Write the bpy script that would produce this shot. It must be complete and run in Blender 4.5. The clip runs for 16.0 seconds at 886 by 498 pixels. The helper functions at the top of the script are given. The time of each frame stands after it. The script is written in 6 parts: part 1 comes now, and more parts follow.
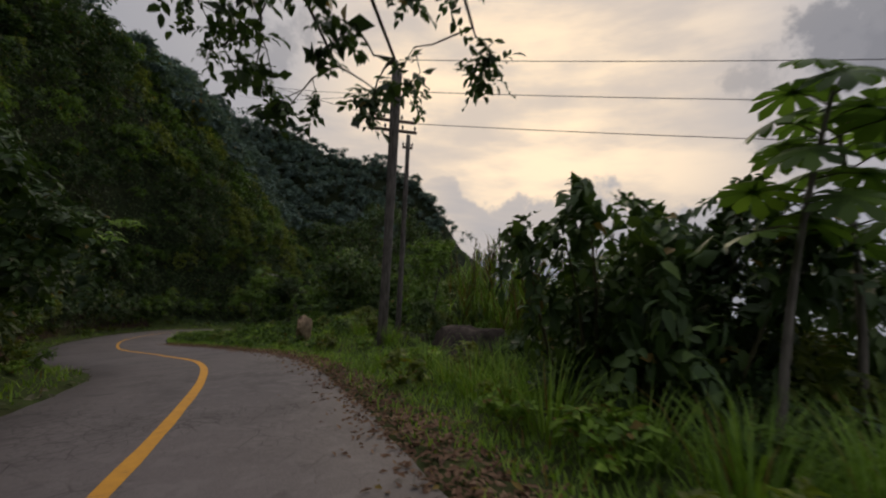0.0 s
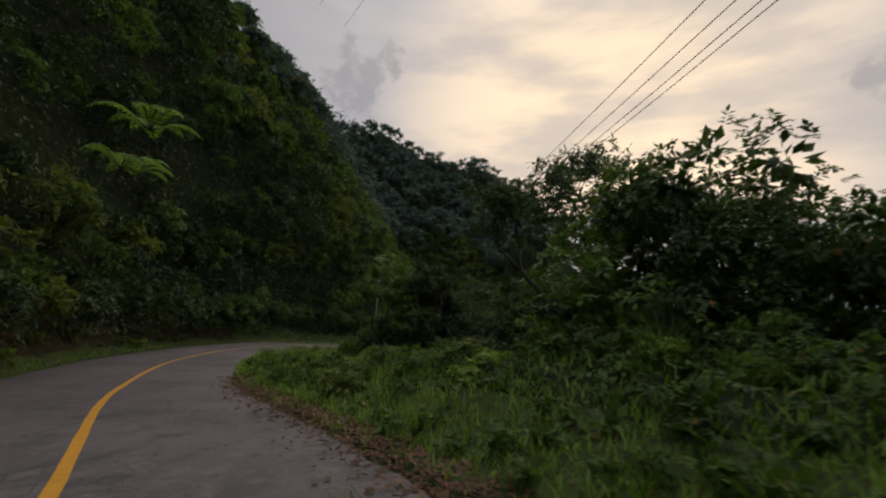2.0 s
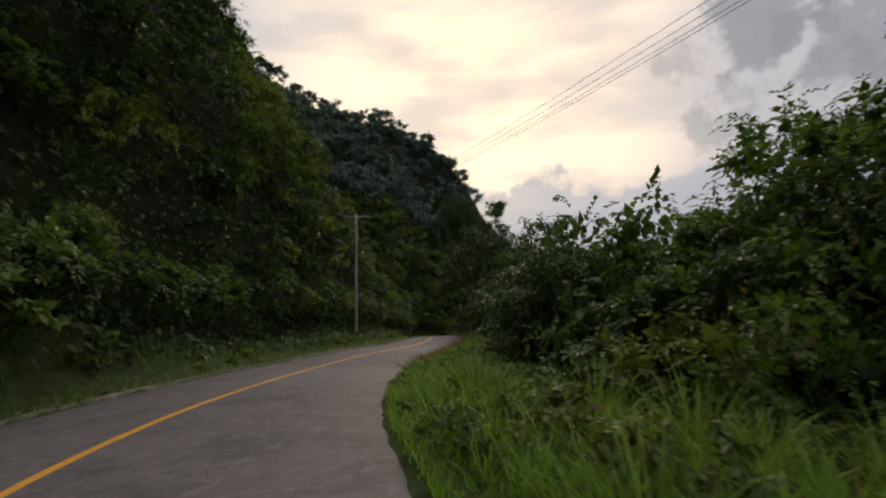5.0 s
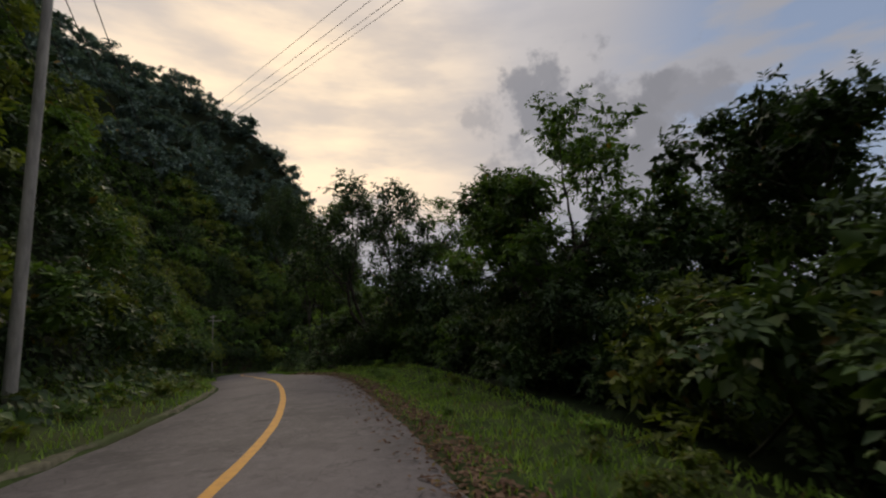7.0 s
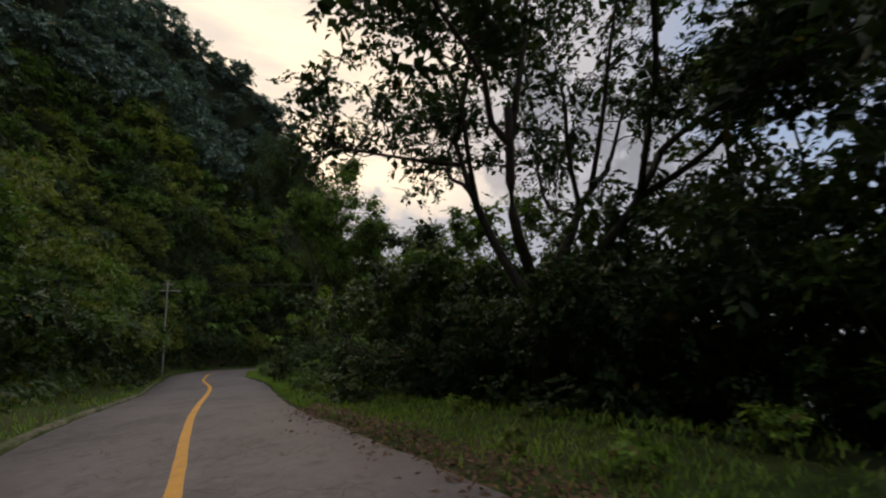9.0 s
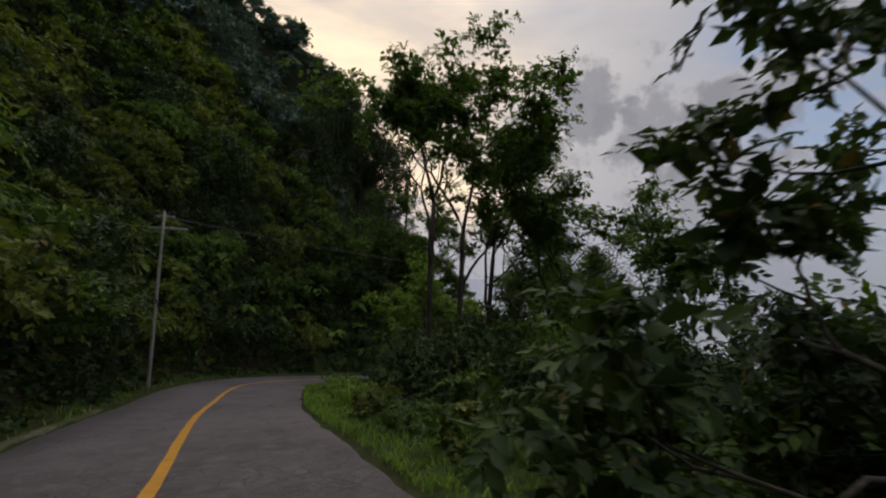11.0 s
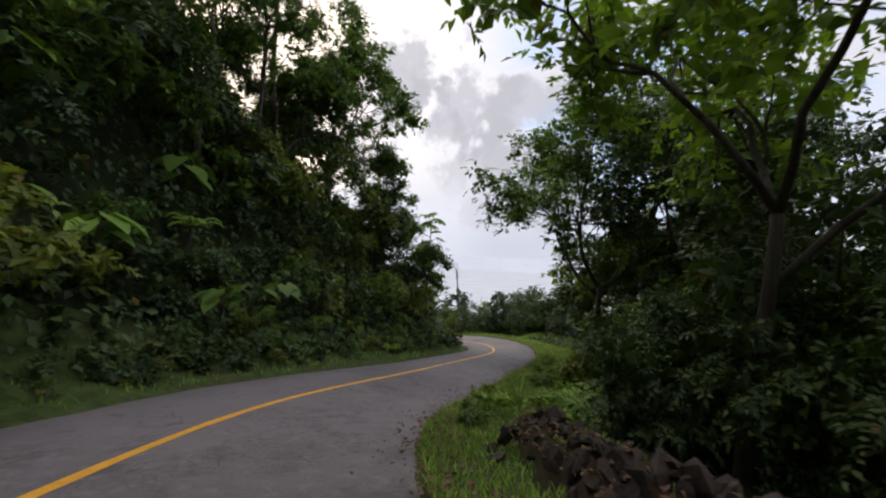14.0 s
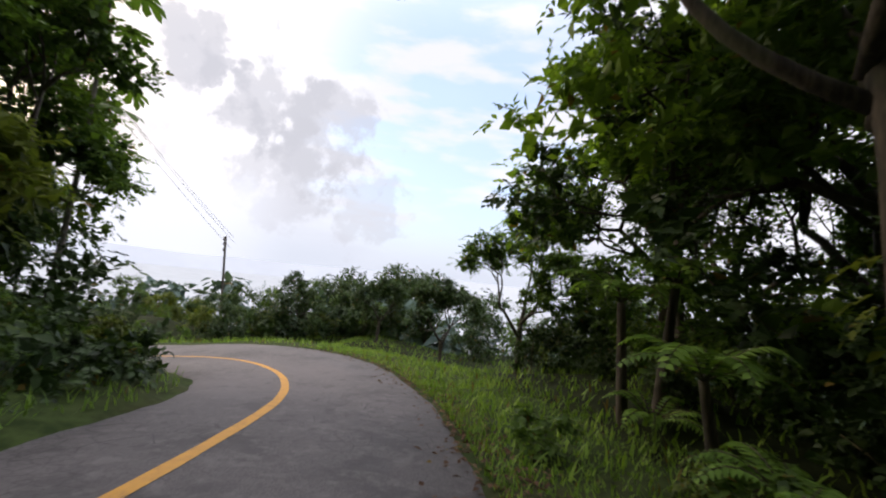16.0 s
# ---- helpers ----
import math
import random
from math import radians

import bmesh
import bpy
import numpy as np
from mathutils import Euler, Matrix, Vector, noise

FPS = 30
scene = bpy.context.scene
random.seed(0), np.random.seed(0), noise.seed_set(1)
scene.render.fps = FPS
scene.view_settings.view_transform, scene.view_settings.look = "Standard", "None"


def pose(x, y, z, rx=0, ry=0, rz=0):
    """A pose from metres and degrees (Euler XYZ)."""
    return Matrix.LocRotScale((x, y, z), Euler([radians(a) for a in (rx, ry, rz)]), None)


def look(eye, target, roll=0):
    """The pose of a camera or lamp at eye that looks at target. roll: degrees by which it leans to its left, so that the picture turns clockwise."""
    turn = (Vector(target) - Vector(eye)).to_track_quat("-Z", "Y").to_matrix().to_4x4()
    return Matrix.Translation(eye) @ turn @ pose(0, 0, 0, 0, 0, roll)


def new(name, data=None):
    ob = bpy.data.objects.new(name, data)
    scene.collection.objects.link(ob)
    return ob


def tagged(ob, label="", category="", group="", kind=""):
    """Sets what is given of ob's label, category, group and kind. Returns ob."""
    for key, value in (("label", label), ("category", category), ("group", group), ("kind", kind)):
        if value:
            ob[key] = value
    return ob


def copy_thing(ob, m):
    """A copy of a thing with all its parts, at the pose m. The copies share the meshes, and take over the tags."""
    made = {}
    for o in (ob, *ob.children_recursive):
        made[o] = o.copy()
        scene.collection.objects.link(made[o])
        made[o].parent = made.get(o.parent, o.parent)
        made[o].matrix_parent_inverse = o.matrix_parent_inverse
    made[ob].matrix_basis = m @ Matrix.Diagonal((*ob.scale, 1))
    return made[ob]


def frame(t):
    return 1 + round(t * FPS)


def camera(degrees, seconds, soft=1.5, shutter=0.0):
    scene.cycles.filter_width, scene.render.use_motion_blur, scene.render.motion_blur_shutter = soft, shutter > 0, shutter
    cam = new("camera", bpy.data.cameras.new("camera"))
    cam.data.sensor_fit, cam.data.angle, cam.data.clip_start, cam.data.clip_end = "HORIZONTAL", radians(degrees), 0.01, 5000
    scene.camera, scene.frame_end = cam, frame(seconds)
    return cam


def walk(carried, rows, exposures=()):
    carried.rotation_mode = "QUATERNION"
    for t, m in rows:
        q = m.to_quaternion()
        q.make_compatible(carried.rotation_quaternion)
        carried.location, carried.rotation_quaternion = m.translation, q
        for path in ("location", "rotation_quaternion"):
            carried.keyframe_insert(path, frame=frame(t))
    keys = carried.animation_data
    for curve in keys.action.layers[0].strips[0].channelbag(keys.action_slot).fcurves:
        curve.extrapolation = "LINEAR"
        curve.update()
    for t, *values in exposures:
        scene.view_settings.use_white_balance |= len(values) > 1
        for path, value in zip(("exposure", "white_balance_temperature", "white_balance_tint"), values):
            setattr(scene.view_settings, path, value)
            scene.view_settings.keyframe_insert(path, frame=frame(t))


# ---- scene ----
cam = camera(94.0, 16.0, soft=2.1, shutter=0.1)
PATH = [
    (0, (3.065, -5.245, 0.806), (3.122, -3.246, 0.836), 3.35),
    (0.5, (1.114, -0.040, -0.026), (1.116, 1.959, 0.032), 4.09),
    (1, (-1.235, 5.017, -0.844), (-1.363, 7.011, -0.759), 4.51),
    (1.5, (-4.115, 9.717, -1.737), (-4.370, 11.698, -1.637), 4.45),
    (2, (-7.354, 14.160, -2.885), (-7.683, 16.130, -2.791), 3.92),
    (2.5, (-11.021, 18.339, -3.960), (-11.371, 20.306, -3.881), 2.83),
    (3, (-14.698, 22.577, -4.928), (-14.997, 24.554, -4.885), 2.40),
    (3.5, (-17.960, 27.062, -5.866), (-18.171, 29.051, -5.863), 1.43),
    (4, (-20.941, 31.688, -6.731), (-21.019, 33.686, -6.737), 0.55),
    (4.5, (-23.114, 36.739, -7.558), (-23.043, 38.738, -7.552), -1.03),
    (4.7, (-23.836, 38.833, -7.888), (-23.696, 40.828, -7.875), -1.61),
    (5.2, (-25.455, 44.146, -8.758), (-25.110, 46.115, -8.723), -2.49),
    (5.75, (-26.250, 50.304, -9.783), (-25.624, 52.202, -9.711), -2.32),
    (6.3, (-26.092, 56.522, -10.823), (-25.214, 58.316, -10.718), -1.61),
    (6.8, (-25.187, 61.991, -11.734), (-24.171, 63.710, -11.614), -1.05),
    (7, (-24.735, 64.129, -12.090), (-23.674, 65.820, -11.963), -0.81),
    (7.5, (-23.444, 69.422, -12.966), (-22.321, 71.073, -12.840), -0.57),
    (8, (-22.281, 74.871, -13.903), (-21.141, 76.510, -13.774), 0.13),
    (8.5, (-21.237, 80.405, -14.809), (-20.115, 82.056, -14.683), 1.10),
    (9, (-20.395, 85.896, -15.710), (-19.315, 87.575, -15.602), 1.49),
    (9.2, (-20.108, 88.093, -16.105), (-19.049, 89.786, -16.001), 1.91),
    (9.7, (-19.346, 93.594, -17.111), (-18.339, 95.319, -17.008), 2.47),
    (10.25, (-18.611, 99.655, -18.344), (-17.663, 101.411, -18.220), 2.91),
    (10.8, (-17.984, 105.705, -19.612), (-17.076, 107.481, -19.471), 2.98),
    (11.3, (-17.508, 111.177, -20.715), (-16.601, 112.954, -20.580), 2.58),
    (11.5, (-17.345, 113.368, -21.146), (-16.432, 115.143, -21.018), 2.57),
    (12, (-16.902, 118.811, -22.189), (-15.965, 120.575, -22.086), 1.64),
    (12.5, (-16.291, 124.314, -23.278), (-15.268, 126.031, -23.208), 1.61),
    (13, (-15.131, 129.725, -24.407), (-13.956, 131.343, -24.356), 1.37),
    (13.5, (-12.947, 134.736, -25.557), (-11.580, 136.197, -25.531), 1.85),
    (14, (-10.243, 139.376, -26.808), (-8.662, 140.601, -26.784), 3.12),
    (14.5, (-6.395, 143.190, -28.093), (-4.650, 144.166, -28.048), 4.54),
    (15, (-1.693, 146.241, -29.285), (0.169, 146.968, -29.203), 5.34),
    (15.5, (3.305, 148.633, -30.276), (5.236, 149.141, -30.160), 5.99),
    (16, (8.452, 150.457, -31.157), (10.415, 150.813, -31.006), 6.53),
]

walk(cam, [(t, look(eye, target, roll)) for t, eye, target, roll in PATH],
     exposures=[(0.0, 0.0), (4.0, 0.12), (4.7, 0.35), (6.8, 0.05), (8.0, 0.05), (9.0, 0.38), (9.2, 0.42), (11.3, 0.15), (12.0, 0.42), (13.0, 0.7), (13.5, 0.95), (14.5, 1.5), (15.5, 1.65), (16.0, 1.5)])

# ---------------------------------------------------------------- sky and sun
SUN_AZ, SUN_EL = -12.0, 17.0          # degrees: azimuth from +y to the left, elevation


def direction(az, el):
    a, e = radians(az), radians(el)
    return Vector((-math.sin(a) * math.cos(e), math.cos(a) * math.cos(e), math.sin(e)))


class Nodes:
    """Small helper to write node trees in few lines."""

    def __init__(self, tree):
        self.tree = tree

    def add(self, kind, **inputs):
        node = self.tree.nodes.new(kind)
        for key, value in inputs.items():
            if key in ("operation", "blend_type", "data_type", "noise_dimensions", "sky_type", "feature", "musgrave_type", "normalize", "interpolation_type", "vector_type", "sun_disc", "sun_elevation", "sun_rotation", "air_density", "dust_density", "ozone_density", "voronoi_dimensions", "use_clamp"):
                if key == "operation":
                    node.operation = value
                elif key == "blend_type":
                    node.blend_type = value
                elif key == "data_type":
                    node.data_type = value
                elif key == "noise_dimensions":
                    node.noise_dimensions = value
                elif key == "sky_type":
                    node.sky_type = value
                elif key == "feature":
                    node.feature = value
                elif key == "sun_disc":
                    node.sun_disc = value
                elif key == "sun_elevation":
                    node.sun_elevation = value
                elif key == "sun_rotation":
                    node.sun_rotation = value
                elif key == "air_density":
                    node.air_density = value
                elif key == "dust_density":
                    node.dust_density = value
                elif key == "interpolation_type":
                    node.interpolation_type = value
                elif key == "use_clamp":
                    node.use_clamp = value
                continue
            name = int(key[1:]) if key[0] == "i" and key[1:].isdigit() else key.replace("_", " ")
            if isinstance(value, bpy.types.NodeSocket):
                self.tree.links.new(value, node.inputs[name])
            else:
                node.inputs[name].default_value = value
        return node

    def math(self, op, a, b=0.0, c=0.0):
        return self.add("ShaderNodeMath", operation=op, i0=a, i1=b, i2=c).outputs[0]

    def mix(self, fac, a, b, blend="MIX"):
        node = self.add("ShaderNodeMix", data_type="RGBA", blend_type=blend)
        for slot, value in ((0, fac), (6, a), (7, b)):
            if isinstance(value, bpy.types.NodeSocket):
                self.tree.links.new(value, node.inputs[slot])
            else:
                node.inputs[slot].default_value = value
        return node.outputs[2]

    def smooth(self, value, lo, hi):
        node = self.add("ShaderNodeMapRange", interpolation_type="SMOOTHSTEP")
        self.tree.links.new(value, node.inputs[0])
        node.inputs[1].default_value, node.inputs[2].default_value = lo, hi
        return node.outputs[0]

    def noise(self, vec, scale, detail=4.0, rough=0.55):
        node = self.add("ShaderNodeTexNoise", Scale=scale, Detail=detail, Roughness=rough)
        if vec is not None:
            self.tree.links.new(vec, node.inputs["Vector"])
        return node.outputs[0]


world = bpy.data.worlds.new("evening_sky")
scene.world = world
world.use_nodes = True
world.node_tree.nodes.clear()
nd = Nodes(world.node_tree)
way = nd.add("ShaderNodeTexCoord").outputs["Generated"]
sky = nd.add("ShaderNodeTexSky", sky_type="NISHITA", sun_disc=False, sun_elevation=radians(SUN_EL), sun_rotation=radians(-SUN_AZ), dust_density=1.5).outputs[0]


def toward(az, el):
    """Cosine of the angle to a direction."""
    node = nd.add("ShaderNodeVectorMath", operation="DOT_PRODUCT", i0=way, i1=direction(az, el))
    return node.outputs["Value"]


parts = nd.add("ShaderNodeSeparateXYZ", i0=way)
lift = nd.math("ADD", nd.math("MAXIMUM", parts.outputs[2], 0.0), 0.22)
flat = nd.add("ShaderNodeCombineXYZ", i0=nd.math("DIVIDE", parts.outputs[0], lift), i1=nd.math("DIVIDE", parts.outputs[1], lift), i2=0.0).outputs[0]
n_big = nd.noise(flat, 0.75, 4.0, 0.5)
long_way = nd.add("ShaderNodeVectorMath", operation="MULTIPLY", i0=way, i1=(1.0, 1.0, 3.6)).outputs[0]
n_mid = nd.noise(long_way, 3.4, 6.0, 0.52)
n_puff = nd.noise(way, 13.0, 6.0, 0.58)
glow = nd.smooth(toward(SUN_AZ, SUN_EL), 0.84, 1.0)
wide = nd.smooth(toward(SUN_AZ, SUN_EL + 18), 0.62, 1.0)
veil = nd.mix(nd.math("MULTIPLY", wide, 0.9), (0.34, 0.34, 0.375, 1), (0.64, 0.59, 0.57, 1))
veil = nd.mix(nd.math("MULTIPLY", glow, 0.95), veil, (1.20, 0.93, 0.64, 1))
streak = nd.smooth(nd.math("ADD", nd.math("MULTIPLY", n_big, 0.45), nd.math("MULTIPLY", n_mid, 0.55)), 0.41, 0.60)
veil = nd.mix(nd.math("MULTIPLY", streak, 0.6), veil, (0.41, 0.40, 0.43, 1))
# blue opening in the cloud cover
hole = nd.math("MULTIPLY", nd.smooth(toward(-80, 21), 0.90, 0.99), nd.smooth(n_mid, 0.40, 0.56))
blue = nd.mix(1.0, sky, (0.11, 0.11, 0.115, 1), "MULTIPLY")
blue = nd.mix(0.55, blue, (0.24, 0.33, 0.52, 1))
veil = nd.mix(nd.math("MULTIPLY", hole, 0.75), veil, blue)
# grey-blue haze low over the valley
haze = nd.math("MULTIPLY", nd.smooth(parts.outputs[2], 0.20, 0.0), nd.smooth(toward(-70, 3), 0.35, 0.95))
veil = nd.mix(nd.math("MULTIPLY", haze, 0.7), veil, (0.25, 0.27, 0.32, 1))
# cumulus heads: azimuth, elevation, size in degrees, density
colour = veil
for az_, el_, size_, dense_ in ((-47, 23.0, 6.0, 0.8), (-54, 20.5, 7.5, 0.75), (-62, 16.5, 8.0, 0.7), (-58, 10.0, 8.0, 0.55), (-42, 14.5, 4.5, 0.5), (-38, 21.0, 3.6, 0.4), (22, 24.0, 5.0, 0.45), (-68, 9.0, 7.0, 0.5)):
    near_ = nd.math("ADD", toward(az_, el_), nd.math("MULTIPLY", nd.math("SUBTRACT", n_puff, 0.5), 5.0 * (1 - math.cos(radians(size_)))))
    head = nd.smooth(near_, math.cos(radians(size_)), math.cos(radians(size_ * 0.45)))
    colour = nd.mix(nd.math("MULTIPLY", head, dense_), colour, (0.235, 0.235, 0.26, 1))
# a bank of cumulus behind the ridge's end, low over the valley
over = nd.math("SUBTRACT", nd.math("ADD", 0.155, nd.math("MULTIPLY", nd.math("SUBTRACT", nd.noise(way, 6.5, 6.0, 0.55), 0.5), 0.30)), parts.outputs[2])
cumulus = nd.math("MULTIPLY", nd.smooth(over, -0.004, 0.022), nd.smooth(toward(-28, 6), 0.84, 0.94))
colour = nd.mix(nd.math("MULTIPLY", cumulus, 0.72), colour, (0.37, 0.375, 0.42, 1))
# overhead, mostly above the view, the cloud cover is brightened to light the ground
zenith = nd.math("ADD", 1.0, nd.math("MULTIPLY", nd.smooth(parts.outputs[2], 0.50, 0.92), 1.15))
back = nd.add("ShaderNodeBackground", i0=colour, i1=zenith)
out = nd.add("ShaderNodeOutputWorld", i0=back.outputs[0])

sun = new("sun", bpy.data.lights.new("sun", "SUN"))
sun.data.energy, sun.data.angle, sun.data.color = 0.5, radians(18), (1.0, 0.84, 0.62)
sun.matrix_world = look(direction(SUN_AZ, SUN_EL + 10) * 100, (0, 0, 0))

# ---------------------------------------------------------------- materials


def material(name):
    mat = bpy.data.materials.new(name)
    mat.use_nodes = True
    mat.node_tree.nodes.clear()
    return mat, Nodes(mat.node_tree)


def finish(n, shader):
    n.add("ShaderNodeOutputMaterial", Surface=shader)


def ground_like(name, dark, light, third, scale, rough=0.95, bump=0.3, amount=0.35, far=None):
    """Rough ground: two tones at a fine scale and stains of a third at a large one."""
    mat, n = material(name)
    at = n.add("ShaderNodeNewGeometry").outputs["Position"]
    fine, large, grit = n.noise(at, scale, 6.0, 0.65), n.noise(at, scale * 0.11, 4.0), n.noise(at, scale * 9.0, 3.0)
    c = n.mix(n.smooth(fine, 0.35, 0.65), dark, light)
    c = n.mix(n.math("MULTIPLY", n.smooth(large, 0.45, 0.65), amount), c, third)
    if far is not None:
        # distance haze painted into the base colour of the far ground
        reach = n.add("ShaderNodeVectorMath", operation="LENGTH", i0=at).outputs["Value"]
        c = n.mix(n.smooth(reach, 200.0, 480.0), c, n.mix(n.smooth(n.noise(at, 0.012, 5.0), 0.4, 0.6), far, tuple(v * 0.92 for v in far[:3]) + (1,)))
    b = n.add("ShaderNodeBump", Strength=bump, Distance=0.03, Height=n.math("ADD", fine, n.math("MULTIPLY", grit, 0.4)))
    shade = n.add("ShaderNodeBsdfPrincipled", Base_Color=c, Roughness=rough, Normal=b.outputs[0])
    shade.inputs["Specular IOR Level"].default_value = 0.08
    finish(n, shade.outputs[0])
    return mat


def leafy(name, dark, mid, light, through_light=0.38, gloss=0.45, yellow=0.012):
    """Leaves: each leaf and each plant takes its own tone; some light passes through."""
    mat, n = material(name)
    geo = n.add("ShaderNodeNewGeometry")
    own, plant = geo.outputs["Random Per Island"], n.add("ShaderNodeObjectInfo").outputs["Random"]
    patch = n.noise(geo.outputs["Position"], 0.55, 3.0)
    v = n.math("ADD", n.math("MULTIPLY", own, 0.55), n.math("MULTIPLY", n.smooth(patch, 0.3, 0.7), 0.3))
    v = n.math("ADD", v, n.math("MULTIPLY", plant, 0.25))
    c = n.mix(n.smooth(v, 0.15, 0.6), dark, mid)
    c = n.mix(n.smooth(v, 0.55, 1.0), c, light)
    c = n.mix(n.math("GREATER_THAN", n.math("FRACT", n.math("MULTIPLY", own, 7.31)), 1.0 - yellow), c, (0.16, 0.11, 0.03, 1))
    vein = n.noise(geo.outputs["Position"], 22.0, 2.0)
    b = n.add("ShaderNodeBump", Strength=0.25, Distance=0.01, Height=vein)
    face = n.add("ShaderNodeBsdfPrincipled", Base_Color=c, Roughness=gloss, Normal=b.outputs[0])
    face.inputs["Specular IOR Level"].default_value = 0.16
    glow_through = n.add("ShaderNodeBsdfTranslucent", Color=n.mix(1.0, c, (1.25, 1.35, 0.6, 1), "MULTIPLY"))
    finish(n, n.add("ShaderNodeMixShader", i0=through_light, i1=face.outputs[0], i2=glow_through.outputs[0]).outputs[0])
    return mat


def bark_like(name, dark, light, moss=0.2, scale=9.0):
    mat, n = material(name)
    at = n.add("ShaderNodeTexCoord").outputs["Object"]
    tall = n.add("ShaderNodeVectorMath", operation="MULTIPLY", i0=at, i1=(1, 1, 0.18)).outputs[0]
    f, g = n.noise(tall, scale, 6.0, 0.65), n.noise(at, 1.1, 3.0)
    c = n.mix(n.smooth(f, 0.35, 0.65), dark, light)
    c = n.mix(n.math("MULTIPLY", n.smooth(g, 0.5, 0.65), moss), c, (0.06, 0.07, 0.03, 1))
    b = n.add("ShaderNodeBump", Strength=0.6, Distance=0.03, Height=f)
    finish(n, n.add("ShaderNodeBsdfPrincipled", Base_Color=c, Roughness=0.9, Normal=b.outputs[0]).outputs[0])
    return mat


def asphalt_like():
    mat, n = material("worn_asphalt")
    at = n.add("ShaderNodeNewGeometry").outputs["Position"]
    grit, patch, wide_, streaks = n.noise(at, 55.0, 3.0), n.noise(at, 0.8, 5.0, 0.6), n.noise(at, 0.14, 3.0), n.noise(at, 3.5, 5.0, 0.7)
    c = n.mix(n.smooth(grit, 0.3, 0.7), (0.054, 0.047, 0.048, 1), (0.126, 0.110, 0.111, 1))
    c = n.mix(n.math("MULTIPLY", n.smooth(patch, 0.50, 0.62), 0.75), c, (0.050, 0.044, 0.045, 1))
    c = n.mix(n.math("MULTIPLY", n.smooth(wide_, 0.42, 0.62), 0.5), c, (0.150, 0.130, 0.131, 1))
    c = n.mix(n.math("MULTIPLY", n.smooth(streaks, 0.48, 0.66), 0.6), c, (0.165, 0.146, 0.147, 1))
    c = n.mix(n.math("MULTIPLY", n.smooth(n.noise(at, 1.7, 6.0, 0.7), 0.55, 0.66), 0.55), c, (0.038, 0.033, 0.033, 1))
    cell = n.add("ShaderNodeTexVoronoi", feature="DISTANCE_TO_EDGE", Scale=2.6)
    warp = n.add("ShaderNodeVectorMath", operation="ADD", i0=at, i1=n.add("ShaderNodeVectorMath", operation="SCALE", i0=n.add("ShaderNodeTexNoise", Scale=2.0, Detail=4.0).outputs[1]).outputs[0]).outputs[0]
    n.tree.links.new(warp, cell.inputs["Vector"])
    crack = n.math("MULTIPLY", n.smooth(cell.outputs[0], 0.028, 0.004), n.smooth(n.noise(at, 0.32, 3.0), 0.49, 0.60))
    fine_cell = n.add("ShaderNodeTexVoronoi", feature="DISTANCE_TO_EDGE", Scale=6.5)
    n.tree.links.new(warp, fine_cell.inputs["Vector"])
    web = n.math("MULTIPLY", n.smooth(fine_cell.outputs[0], 0.06, 0.01), n.smooth(n.noise(at, 0.26, 4.0, 0.65), 0.50, 0.60))
    crack = n.math("MAXIMUM", crack, n.math("MULTIPLY", web, 0.8))
    c = n.mix(n.math("MULTIPLY", crack, 0.75), c, (0.022, 0.019, 0.018, 1))
    h = n.math("SUBTRACT", n.math("ADD", n.math("MULTIPLY", grit, 0.25), n.math("MULTIPLY", streaks, 0.35)), n.math("MULTIPLY", crack, 0.8))
    b = n.add("ShaderNodeBump", Strength=0.35, Distance=0.012, Height=h)
    r = n.math("ADD", 0.62, n.math("MULTIPLY", streaks, 0.25))
    finish(n, n.add("ShaderNodeBsdfPrincipled", Base_Color=c, Roughness=r, Normal=b.outputs[0]).outputs[0])
    return mat


def line_paint():
    mat, n = material("yellow_road_paint")
    at = n.add("ShaderNodeNewGeometry").outputs["Position"]
    wear, grit = n.noise(at, 6.0, 6.0, 0.7), n.noise(at, 45.0, 2.0)
    c = n.mix(n.smooth(wear, 0.35, 0.7), (0.62, 0.30, 0.022, 1), (0.50, 0.235, 0.022, 1))
    c = n.mix(n.math("MULTIPLY", n.smooth(n.math("ADD", wear, n.math("MULTIPLY", grit, 0.35)), 0.80, 0.88), 0.8), c, (0.09, 0.08, 0.07, 1))
    b = n.add("ShaderNodeBump", Strength=0.25, Distance=0.006, Height=grit)
    finish(n, n.add("ShaderNodeBsdfPrincipled", Base_Color=c, Roughness=0.6, Normal=b.outputs[0]).outputs[0])
    return mat


def plain(name, colour, rough=0.6, metal=0.0, spread=0.25, scale=12.0):
    mat, n = material(name)
    at = n.add("ShaderNodeTexCoord").outputs["Object"]
    f = n.noise(at, scale, 5.0, 0.6)
    dim = tuple(v * (1 - spread) for v in colour[:3]) + (1,)
    c = n.mix(n.smooth(f, 0.3, 0.7), dim, colour)
    finish(n, n.add("ShaderNodeBsdfPrincipled", Base_Color=c, Roughness=rough, Metallic=metal).outputs[0])
    return mat


